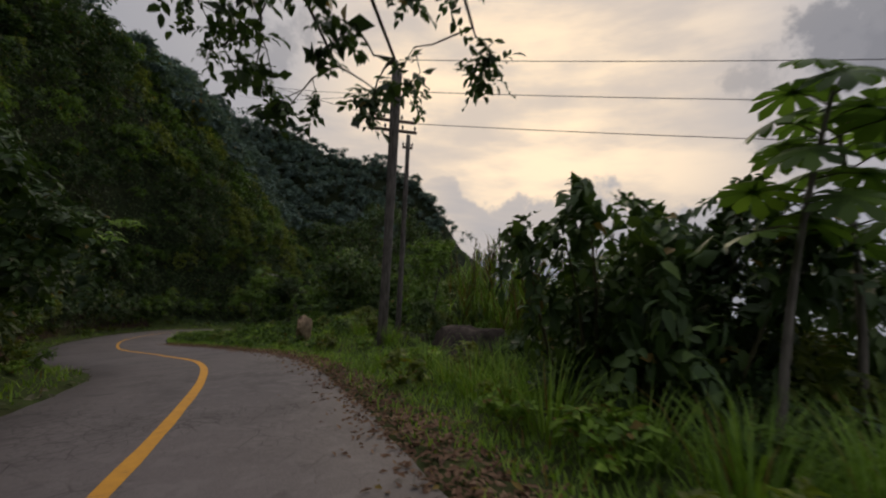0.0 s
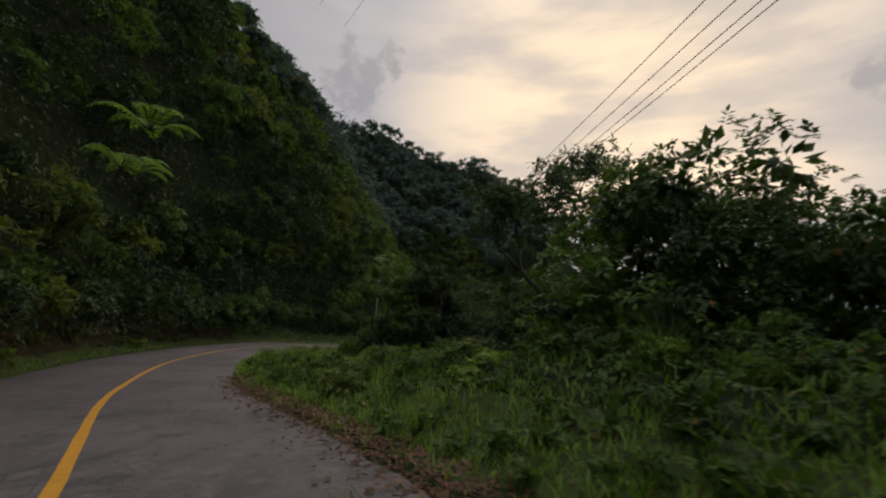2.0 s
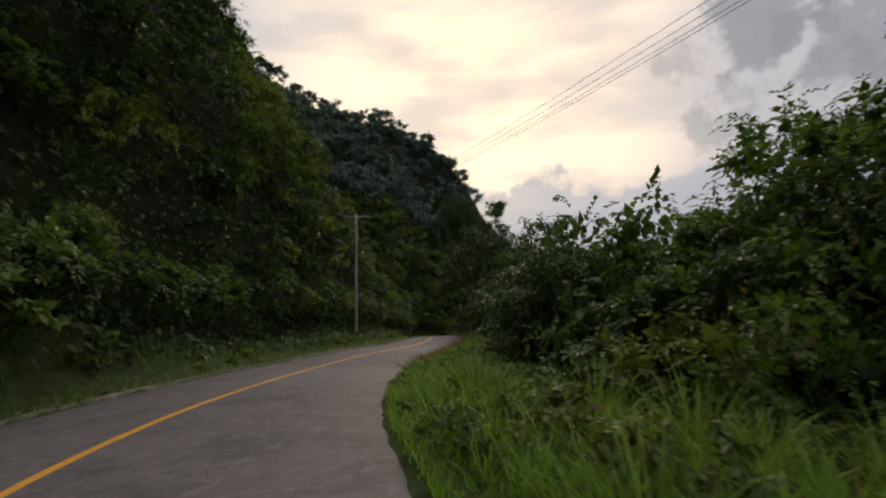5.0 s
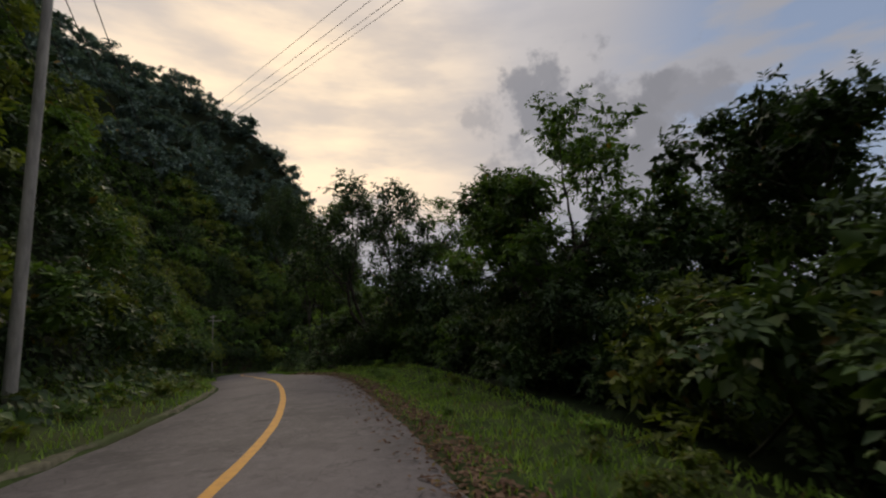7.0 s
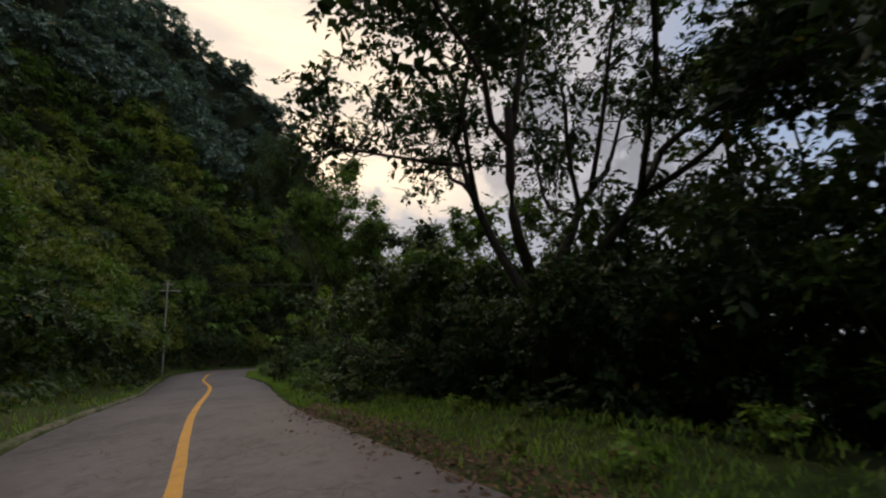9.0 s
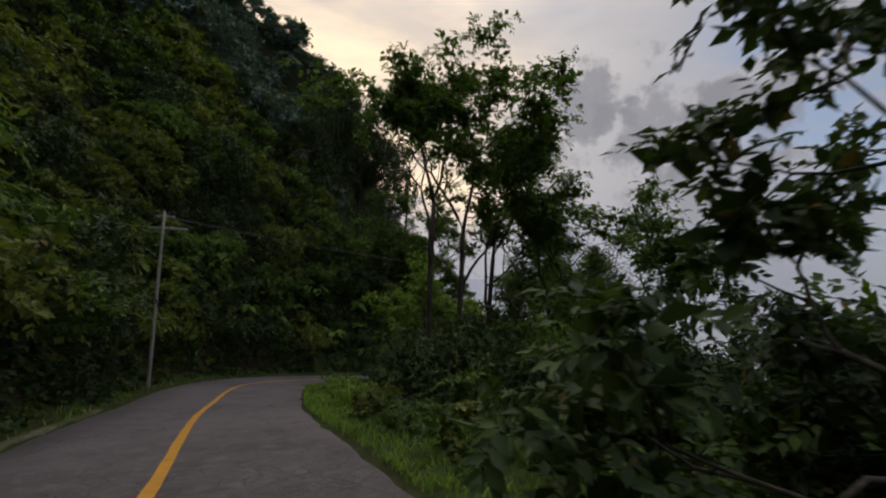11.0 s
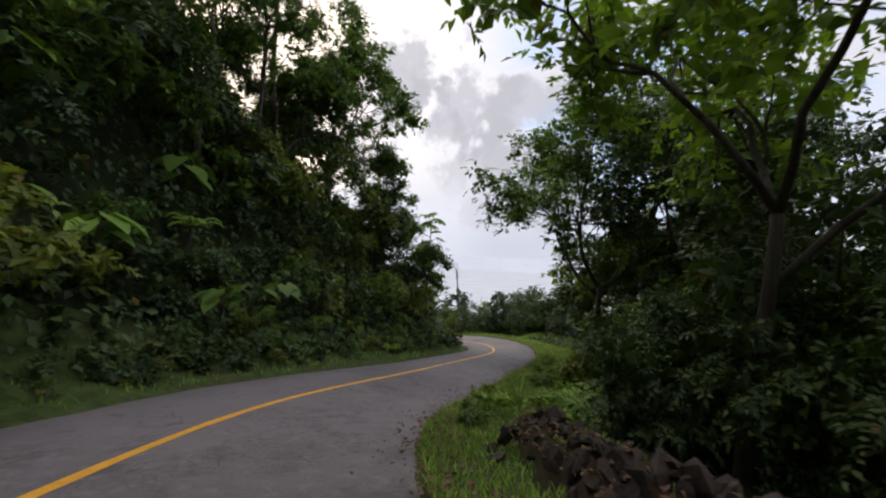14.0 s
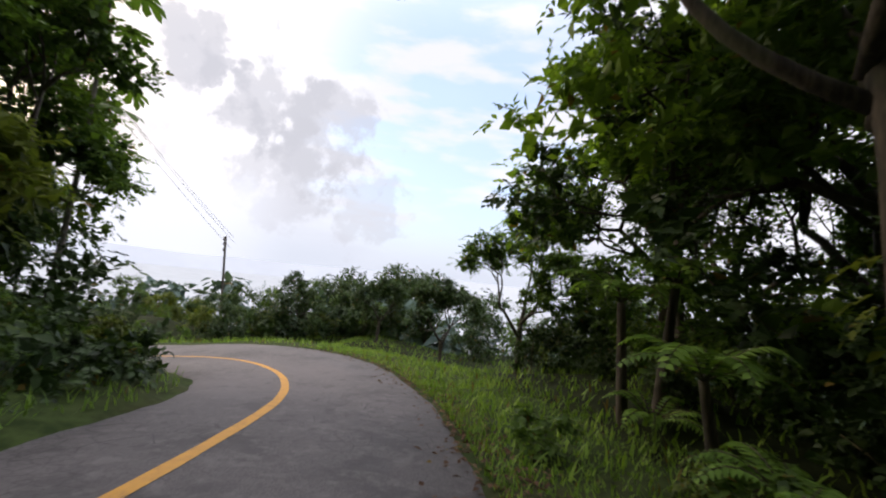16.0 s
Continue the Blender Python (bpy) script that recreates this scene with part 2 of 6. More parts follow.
M_ASPHALT, M_LINE = asphalt_like(), line_paint()
# the far colour is valley haze, laid into the soil's own tone
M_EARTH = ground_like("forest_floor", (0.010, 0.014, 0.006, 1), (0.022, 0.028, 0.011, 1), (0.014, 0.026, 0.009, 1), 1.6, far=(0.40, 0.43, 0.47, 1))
M_VERGE = ground_like("verge_soil", (0.024, 0.038, 0.011, 1), (0.052, 0.074, 0.022, 1), (0.058, 0.040, 0.026, 1), 3.0)
M_BANK = ground_like("red_brown_bank_soil", (0.018, 0.012, 0.008, 1), (0.046, 0.030, 0.019, 1), (0.018, 0.026, 0.010, 1), 2.4, bump=0.8, amount=0.6)
M_KERB = ground_like("pale_mossy_concrete", (0.085, 0.082, 0.055, 1), (0.19, 0.175, 0.12, 1), (0.06, 0.085, 0.028, 1), 3.0, amount=0.8)
# pale blue base colour stands in for the haze before the hills
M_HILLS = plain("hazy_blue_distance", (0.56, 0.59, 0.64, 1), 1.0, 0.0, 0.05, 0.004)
M_ROCK = ground_like("brown_grey_rock", (0.11, 0.082, 0.056, 1), (0.34, 0.255, 0.17, 1), (0.32, 0.15, 0.065, 1), 3.4, bump=1.0, amount=0.45)
M_DARKROCK = ground_like("dark_rough_rock", (0.030, 0.025, 0.022, 1), (0.085, 0.068, 0.058, 1), (0.03, 0.035, 0.02, 1), 2.4, bump=0.8)
M_POLE = bark_like("weathered_pole_wood", (0.050, 0.043, 0.038, 1), (0.120, 0.105, 0.092, 1), 0.05, 14.0)
M_PALEPOLE = bark_like("pale_concrete_pole", (0.24, 0.23, 0.21, 1), (0.40, 0.38, 0.34, 1), 0.08, 6.0)
M_ARM = plain("rusty_brown_crossarm", (0.11, 0.075, 0.055, 1), 0.8)
M_IRON = plain("dark_porcelain", (0.03, 0.022, 0.018, 1), 0.35)
M_WIRE = plain("dark_wire", (0.035, 0.028, 0.026, 1), 0.6)
M_BARK = bark_like("dark_mossy_bark", (0.022, 0.018, 0.013, 1), (0.075, 0.060, 0.045, 1), 0.4)
M_PALEBARK = bark_like("grey_smooth_bark", (0.085, 0.075, 0.062, 1), (0.20, 0.18, 0.155, 1), 0.25)
M_STEM = bark_like("green_brown_stem", (0.030, 0.030, 0.014, 1), (0.085, 0.075, 0.035, 1), 0.3)
M_LEAF = leafy("broad_green_leaf", (0.032, 0.060, 0.015, 1), (0.082, 0.139, 0.030, 1), (0.151, 0.238, 0.046, 1))
M_LEAF_DK = leafy("deep_green_leaf", (0.020, 0.036, 0.015, 1), (0.045, 0.078, 0.026, 1), (0.094, 0.142, 0.039, 1), 0.22)
M_LEAF_OL = leafy("olive_green_leaf", (0.044, 0.061, 0.014, 1), (0.111, 0.141, 0.029, 1), (0.194, 0.225, 0.045, 1), yellow=0.02)
M_LEAF_LT = leafy("bright_young_leaf", (0.073, 0.121, 0.023, 1), (0.151, 0.242, 0.036, 1), (0.269, 0.388, 0.054, 1), 0.4, yellow=0.02)
# leaves of the far woods, lightened and blued to imitate aerial haze
M_LEAF_FAR = leafy("haze_tinted_leaf", (0.050, 0.081, 0.076, 1), (0.105, 0.154, 0.138, 1), (0.163, 0.229, 0.182, 1), 0.15, 0.6, 0.02)
M_FROND = leafy("fern_frond", (0.074, 0.135, 0.029, 1), (0.148, 0.252, 0.049, 1), (0.258, 0.396, 0.080, 1), 0.35, yellow=0.02)
M_GRASS = leafy("verge_grass", (0.067, 0.114, 0.019, 1), (0.157, 0.264, 0.040, 1), (0.274, 0.398, 0.067, 1), 0.3, 0.5, 0.05)
M_REED = leafy("dry_reed", (0.070, 0.060, 0.032, 1), (0.120, 0.100, 0.055, 1), (0.175, 0.145, 0.085, 1), 0.2, 0.7, 0.0)
M_LITTER = leafy("fallen_leaf", (0.060, 0.034, 0.022, 1), (0.135, 0.075, 0.046, 1), (0.235, 0.155, 0.100, 1), 0.1, 0.7, 0.05)

# ---------------------------------------------------------------- meshes from arrays


def mesh_of(name, verts, faces, mat, smooth=False):
    """A mesh from an (n, 3) array and one or more (m, k) arrays of corners."""
    me = bpy.data.meshes.new(name)
    groups = faces if isinstance(faces, list) else [faces]
    groups = [np.asarray(g, dtype=np.int32) for g in groups if len(g)]
    me.vertices.add(len(verts))
    me.vertices.foreach_set("co", np.asarray(verts, dtype=np.float32).ravel())
    corners = np.concatenate([g.ravel() for g in groups])
    sizes = np.concatenate([np.full(len(g), g.shape[1], dtype=np.int32) for g in groups])
    me.loops.add(len(corners))
    me.loops.foreach_set("vertex_index", corners)
    me.polygons.add(len(sizes))
    me.polygons.foreach_set("loop_start", np.concatenate([[0], np.cumsum(sizes)[:-1]]).astype(np.int32))
    if smooth:
        me.polygons.foreach_set("use_smooth", np.ones(len(sizes), dtype=bool))
    me.update(calc_edges=True)
    me.materials.append(mat)
    return me


def part(name, me, parent=None, label=""):
    ob = new(name, me)
    if parent is not None:
        ob.parent = parent
    return tagged(ob, label=label) if label else ob


def unit(v):
    return v / np.maximum(np.linalg.norm(v, axis=-1, keepdims=True), 1e-9)


# leaf outlines: along, across, lift; and their faces
LEAF2 = (np.array([(0, 0, 0), (0.45, -0.5, 0.10), (1, 0, -0.06), (0.45, 0.5, 0.10)]), [np.array([(0, 1, 2), (0, 2, 3)])])
LEAF6 = (np.array([(0, 0, 0), (0.28, -0.44, 0.07), (0.68, -0.36, 0.05), (1, 0, -0.14), (0.68, 0.36, 0.05), (0.28, 0.44, 0.07), (0.5, 0, -0.01)]),
         [np.array([(0, 1, 2, 6), (0, 6, 4, 5)]), np.array([(6, 2, 3), (6, 3, 4)])])
BLADE = (np.array([(0, -0.5, 0), (0, 0.5, 0), (0.4, 0.42, 0.0), (0.4, -0.42, 0.0), (0.75, 0.3, -0.10), (0.75, -0.3, -0.10), (1, 0, -0.34)]),
         [np.array([(0, 1, 2, 3), (3, 2, 4, 5)]), np.array([(5, 4, 6)])])

FINGER = (np.array([(0, -0.14, 0), (0, 0.14, 0), (0.45, -0.34, 0.03), (0.45, 0.34, 0.03), (0.8, -0.5, -0.02), (0.8, 0.5, -0.02), (1, 0, -0.12)]),
          [np.array([(0, 2, 3, 1), (2, 4, 5, 3)]), np.array([(4, 6, 5)])])
SPRIG = (np.array([(0, -0.5, 0), (0, 0.5, 0), (0.55, 0.36, -0.03), (0.55, -0.36, -0.03), (1, 0, -0.22)]), [np.array([(0, 1, 2, 3)]), np.array([(3, 2, 4)])])


def leaves(at, ahead, up, length, width, outline=LEAF2):
    """Arrays of one leaf for each place."""
    ahead = unit(ahead)
    side = unit(np.cross(ahead, up))
    up = np.cross(side, ahead)
    form, faces = outline
    length, width = np.broadcast_to(length, len(at))[:, None, None], np.broadcast_to(width, len(at))[:, None, None]
    v = at[:, None] + ahead[:, None] * form[None, :, 0:1] * length + side[:, None] * form[None, :, 1:2] * width + up[:, None] * form[None, :, 2:3] * length
    k = len(form)
    shift = (np.arange(len(at)) * k)[:, None, None]
    return v.reshape(-1, 3), [(f[None] + shift).reshape(-1, f.shape[1]) for f in faces]


def joined(pieces):
    """Several (verts, faces) put into one."""
    verts, groups, base = [], {}, 0
    for v, fs in pieces:
        verts.append(v)
        for f in fs:
            f = np.asarray(f)
            if len(f):
                groups.setdefault(f.shape[1], []).append(f + base)
        base += len(v)
    return np.concatenate(verts), [np.concatenate(g) for g in groups.values()]


def tube(points, radii, sides=7):
    """A tapered tube along points, closed at its end."""
    points, radii = np.asarray(points, float), np.asarray(radii, float)
    tang = unit(np.gradient(points, axis=0))
    ref = np.where(abs(tang[:, 2:3]) > 0.9, [[1.0, 0, 0]], [[0, 0, 1.0]])
    a = unit(np.cross(tang, ref))
    b = np.cross(tang, a)
    ang = np.linspace(0, 2 * np.pi, sides, endpoint=False)
    ring = points[:, None] + radii[:, None, None] * (np.cos(ang)[None, :, None] * a[:, None] + np.sin(ang)[None, :, None] * b[:, None])
    n, idx = len(points), np.arange(sides)
    faces = [np.stack([i * sides + idx, i * sides + (idx + 1) % sides, (i + 1) * sides + (idx + 1) % sides, (i + 1) * sides + idx], 1) for i in range(n - 1)]
    caps = [np.array([[0, k + 1, k] for k in range(1, sides - 1)]), np.array([[(n - 1) * sides, (n - 1) * sides + k, (n - 1) * sides + k + 1] for k in range(1, sides - 1)])]
    return ring.reshape(-1, 3), [np.concatenate(faces)] + caps


# ---------------------------------------------------------------- the lie of the land
# The centre line of the road: x, y, z.
CENTRE = [
    (9.20, -31.00, 3.30), (5.39, -17.55, 1.10), (1.84, -5.70, -0.76), (-2.81, 6.03, -2.66), (-9.87, 15.63, -5.00), (-18.85, 25.09, -7.25),
    (-25.65, 35.81, -9.12), (-29.31, 48.96, -11.15), (-27.26, 61.79, -13.21), (-22.99, 73.87, -15.28), (-20.76, 85.95, -17.27), (-19.85, 98.67, -19.70),
    (-18.56, 111.26, -22.28), (-18.11, 123.44, -24.62), (-15.68, 136.64, -27.24), (-6.43, 147.30, -30.15), (6.11, 152.30, -32.46), (16.44, 155.12, -33.85),
    (21.29, 159.85, -34.70), (22.60, 167.00, -35.80), (25.00, 178.00, -37.40), (31.00, 197.00, -40.00), (44.00, 224.00, -43.00), (62.00, 255.00, -46.00)]
# Half widths of the road to its left and right edge at those points.
WIDE_L = [3.20, 3.20, 2.84, 2.52, 4.08, 4.49, 4.12, 3.62, 2.86, 3.06, 2.64, 3.09, 3.13, 2.99, 3.47, 2.72, 1.73, 1.65, 2.54, 2.99, 3.00, 3.00, 3.00, 3.00]
WIDE_R = [3.20, 3.30, 2.89, 2.78, 3.28, 3.31, 3.51, 4.30, 3.49, 2.64, 3.05, 2.58, 2.80, 2.95, 3.96, 3.74, 3.75, 3.38, 4.44, 4.60, 3.40, 3.20, 3.20, 3.20]


def spline(rows, steps):
    """Catmull-Rom through the rows."""
    p = np.asarray(rows, float)
    p = np.concatenate([2 * p[:1] - p[1:2], p, 2 * p[-1:] - p[-2:-1]])
    out = []
    for i in range(1, len(p) - 2):
        for t in np.linspace(0, 1, steps, endpoint=False):
            a, b, c, d = p[i - 1], p[i], p[i + 1], p[i + 2]
            out.append(0.5 * (2 * b + (c - a) * t + (2 * a - 5 * b + 4 * c - d) * t**2 + (3 * b - a - 3 * c + d) * t**3))
    out.append(p[-2])
    return np.array(out)


LINE = spline(np.c_[np.array(CENTRE), WIDE_L, WIDE_R], 26)
RUN = np.concatenate([[0], np.cumsum(np.linalg.norm(np.diff(LINE[:, :2], axis=0), axis=1))])
AHEAD = unit(np.gradient(LINE[:, :2], axis=0))
LEFT = np.stack([-AHEAD[:, 1], AHEAD[:, 0]], 1)
# The ridge over the road: x, y, z of the ground there.
RIDGE = spline([(-70, -60, 34), (-52, -10, 33), (-50, 40, 36), (-62, 90, 38), (-82, 135, 52), (-79, 170, 51), (-44, 197, 47), (-25, 217, 46), (-7, 217, 35), (3, 214, 25), (15, 223, 12), (30, 237, 0), (46, 262, -12), (60, 300, -20)], 30)
_r = np.random.default_rng(5)
WAVES = [(_r.normal(size=2) / s, _r.uniform(0, 6.28), a) for s, a in ((14, 1.6), (9, 1.0), (5.5, 0.6), (3.3, 0.35), (2.1, 0.2), (1.3, 0.12)) for _ in range(2)]


def ripple(x, y):
    return sum(a * np.sin(k[0] * x + k[1] * y + ph) for k, ph, a in WAVES)


def nearest(x, y, line):
    """Index of, and distance to, the nearest sample of a line."""
    x, y = np.ravel(x), np.ravel(y)
    idx, dist = np.empty(len(x), int), np.empty(len(x))
    for i in range(0, len(x), 4000):
        d2 = (x[i:i + 4000, None] - line[None, :, 0]) ** 2 + (y[i:i + 4000, None] - line[None, :, 1]) ** 2
        k = d2.argmin(1)
        idx[i:i + 4000], dist[i:i + 4000] = k, np.sqrt(d2[np.arange(len(k)), k])
    return idx, dist


def step(v, lo, hi):
    t = np.clip((v - lo) / (hi - lo), 0, 1)
    return t * t * (3 - 2 * t)


def lie(x, y, fine=True):
    """Height of the ground, and the way outwards from the road's edge (left positive, right negative; 0 on the road)."""
    shape = np.shape(x)
    x, y = np.ravel(x).astype(float), np.ravel(y).astype(float)
    k, dist = nearest(x, y, LINE)
    off = (x - LINE[k, 0]) * LEFT[k, 0] + (y - LINE[k, 1]) * LEFT[k, 1]
    zr, left = LINE[k, 2], off > 0
    e = np.where(left, np.maximum(dist - LINE[k, 3], 0), np.maximum(dist - LINE[k, 4], 0))
    kr, dr = nearest(x, y, RIDGE)
    u = e / (e + dr + 1e-6)
    bank = np.where(e < 1.2, 0.12 * e, 0.144 + np.minimum(e - 1.2, 1.6) * 1.4 + np.maximum(e - 2.8, 0) * 0.7)
    calm = step(RUN[k], 94, 104) * (1 - step(RUN[k], 144, 158)) + step(RUN[k], 190, 202)
    bank = bank * (1 - calm) + calm * (0.12 * np.minimum(e, 1.0) + 0.3 * np.clip(e - 1.0, 0, 3.0) + 0.9 * np.maximum(e - 4.0, 0))
    hill = zr + (RIDGE[kr, 2] - zr) * u
    w = step(e, 2.0 + 1.2 * calm, 9.0 + 1.2 * calm)
    zl = (zr + bank) * (1 - w) + hill * w
    plane = -2.5 - 0.2 * np.clip(y, -80, 260)
    base = zr + (plane - zr) * step(e, 6, 45)
    flat_to = 3.0 + 20.0 * step(RUN[k], 214, 230) + 12.0 * step(RUN[k], 42, 56) * (1 - step(RUN[k], 84, 100))
    fall = np.where(e < flat_to, 0.04 * e, 0.04 * flat_to + (e - flat_to) * 0.55)
    fall = np.where(fall > 22, 22 + (fall - 22) * 0.25, fall)
    fall = np.where(fall > 60, 60 + (fall - 60) * 0.05, fall)
    zright = base - fall + 0.95 * step(e, 0.8, 4.6) * step(RUN[k], 34, 42) * (1 - step(RUN[k], 60, 74))
    z = np.where(left, zl, zright)
    far = step(np.hypot(x, y - 80), 300, 900)
    z = z * (1 - far) + (-150.0) * far
    z = z + ripple(x, y) * step(e, 1.5, 9.0) * (1 - far) * (0.8 if fine else 0.4) * np.where(left, 1.0, 1 - 0.9 * step(e, 25, 60))
    return z.reshape(shape), np.where(left, e, -e).reshape(shape)


def place(run, e):
    """A place e metres outside the left (positive) or right (negative) edge, at that run along the road, on the ground."""
    k = int(np.clip(np.searchsorted(RUN, run), 0, len(RUN) - 1))
    off = LINE[k, 3] + e if e > 0 else -(LINE[k, 4] - e)
    x, y = LINE[k, :2] + LEFT[k] * off
    return float(x), float(y), float(lie(np.array([x]), np.array([y]))[0][0])


def on_ground(x, y):
    return float(lie(np.array([x]), np.array([y]))[0][0])


# ---------------------------------------------------------------- ground, road, verges
def spread(lo, hi, fine, reach):
    mid = np.arange(lo, hi + 0.01, fine)
    out_ = np.cumsum(fine * 1.22 ** np.arange(1, 60))
    out_ = out_[out_ < reach]
    return np.concatenate([lo - out_[::-1], mid, hi + out_])


gx, gy = np.meshgrid(spread(-95, 75, 1.25, 4200), spread(-45, 235, 1.25, 4200), indexing="ij")
gz, ge = lie(gx, gy)
gz = gz - 0.35 * (1 - step(np.abs(ge), 1.6, 2.6))
nx, ny = gx.shape
q = (np.arange(nx - 1)[:, None] * ny + np.arange(ny - 1)[None]).ravel()
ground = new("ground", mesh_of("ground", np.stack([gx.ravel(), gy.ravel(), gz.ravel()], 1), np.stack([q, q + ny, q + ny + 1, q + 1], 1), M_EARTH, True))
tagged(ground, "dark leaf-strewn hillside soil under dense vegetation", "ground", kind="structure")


def ribbon(offsets, heights, first=0, last=None, every=2, wobble=None):
    """Arrays of a strip along the road: per sample, columns at those offsets to the left and heights over the road."""
    rows = np.arange(first, last or len(LINE), every)
    cols = len(offsets)
    v = np.empty((len(rows), cols, 3))
    for c in range(cols):
        o, h = offsets[c](rows) if callable(offsets[c]) else np.full(len(rows), offsets[c]), heights[c]
        if wobble is not None:
            o = o + wobble[c] * (np.sin(RUN[rows] * 1.7 + c) + np.sin(RUN[rows] * 4.1 + 2 * c) + 0.7 * np.sin(RUN[rows] * 9.3 + 3 * c))
        v[:, c, :2] = LINE[rows, :2] + LEFT[rows] * o[:, None]
        v[:, c, 2] = LINE[rows, 2] + h
    a = (np.arange(len(rows) - 1)[:, None] * cols + np.arange(cols - 1)[None]).ravel()
    return v.reshape(-1, 3), [np.stack([a, a + 1, a + cols + 1, a + cols], 1)[:, ::-1]]


def inside(side, extra):
    return lambda rows: (LINE[rows, 3] + extra) if side > 0 else -(LINE[rows, 4] + extra)


cross = [inside(1, 0.02), inside(1, -0.12), lambda r: LINE[r, 3] * 0.5, lambda r: 0.0 * r, lambda r: -LINE[r, 4] * 0.5, inside(-1, -0.15), inside(-1, 0.02)]
v, f = ribbon(cross, [-0.12, 0.0, 0.03, 0.045, 0.03, 0.0, -0.12], every=1, wobble=[0.02, 0.02, 0, 0, 0, 0.025, 0.03])
road = new("road", mesh_of("road", v, f, M_ASPHALT, True))
tagged(road, "worn grey asphalt mountain road with fine cracks", "road", kind="structure")
shift = lambda r_: -0.24 * step(RUN[r_], 190, 204)  # the paint is shifted by the last bend to fit the camera's view
v, f = ribbon([lambda r_: shift(r_) + 0.085, lambda r_: shift(r_) - 0.085], [0.049, 0.049], every=1, wobble=[0.004, 0.004])
line_ob = new("centre_line", mesh_of("centre_line", v, f, M_LINE))
tagged(line_ob, "continuous yellow painted centre line on the asphalt", "road marking", kind="structure")
for side, name in ((1, "verge_left"), (-1, "verge_right")):
    es = [-0.25, 0.0, 0.3, 0.8, 1.4, 2.0, 2.7, 3.4]
    rows = np.arange(0, len(LINE), 1)
    cols = []
    for e_ in es:
        o = (LINE[rows, 3] + e_) if side > 0 else -(LINE[rows, 4] + e_)
        x, y = LINE[rows, 0] + LEFT[rows, 0] * o, LINE[rows, 1] + LEFT[rows, 1] * o
        z = lie(x, y)[0] + 0.025 * np.sin(x * 3.1 + y * 2.3) + 0.02 * np.sin(x * 7.7 - y * 6.1)
        z = z + (-0.10 if e_ < -0.1 else -0.02 if e_ < 0.1 else 0.03 if e_ < 3 else -0.25)
        cols.append(np.stack([x, y, z], 1))
    v = np.stack(cols, 1)
    n_c = len(es)
    a = (np.arange(len(rows) - 1)[:, None] * n_c + np.arange(n_c - 1)[None]).ravel()
    fq = np.stack([a, a + n_c, a + n_c + 1, a + 1], 1)
    verge = new(name, mesh_of(name, v.reshape(-1, 3), fq[:, ::-1] if side < 0 else fq, M_VERGE, True))
    tagged(verge, "soil verge with moss and dead leaves beside the road", "verge", kind="structure")

rows = np.arange(0, len(LINE), 1)
cols = []
for e_ in (1.0, 1.3, 1.65, 2.0, 2.35, 2.7, 3.1, 3.6):
    o = LINE[rows, 3] + e_ + 0.10 * np.sin(RUN[rows] * 1.3 + e_) + 0.06 * np.sin(RUN[rows] * 3.7 + 2 * e_)
    x, y = LINE[rows, 0] + LEFT[rows, 0] * o, LINE[rows, 1] + LEFT[rows, 1] * o
    cols.append(np.stack([x, y, lie(x, y)[0] + (0.06 if 1.2 < e_ < 3.4 else -0.15) - 0.5 * step(RUN[rows], 92, 98) * (1 - step(RUN[rows], 152, 160)) - 0.5 * step(RUN[rows], 188, 196)], 1))
a = (np.arange(len(rows) - 1)[:, None] * 8 + np.arange(7)[None]).ravel()
bank_face = new("bank", mesh_of("bank", np.stack(cols, 1).reshape(-1, 3), np.stack([a, a + 8, a + 9, a + 1], 1), M_BANK, True))
tagged(bank_face, "dark red-brown cut bank of bare soil under overhanging plants", "bank", kind="structure")

# far hills round the valley, their haze put into the colour
ang = np.linspace(0, 2 * np.pi, 181)
rng = np.random.default_rng(3)
high = sum(a * np.sin(ang * k + rng.uniform(0, 6)) for k, a in ((3, 30), (5, 26), (9, 18), (17, 11), (31, 7), (53, 4))) * 0.45 - 30
rad = 3600.0
v = np.concatenate([np.stack([rad * np.cos(ang), rad * np.sin(ang), 0 * ang - 200], 1), np.stack([(rad + 200) * np.cos(ang), (rad + 200) * np.sin(ang), high], 1)])
i = np.arange(180)
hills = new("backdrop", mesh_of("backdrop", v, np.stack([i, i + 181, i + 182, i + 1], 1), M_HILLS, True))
tagged(hills, "hazy blue hills on the horizon beyond the valley", "distant hills", kind="structure")

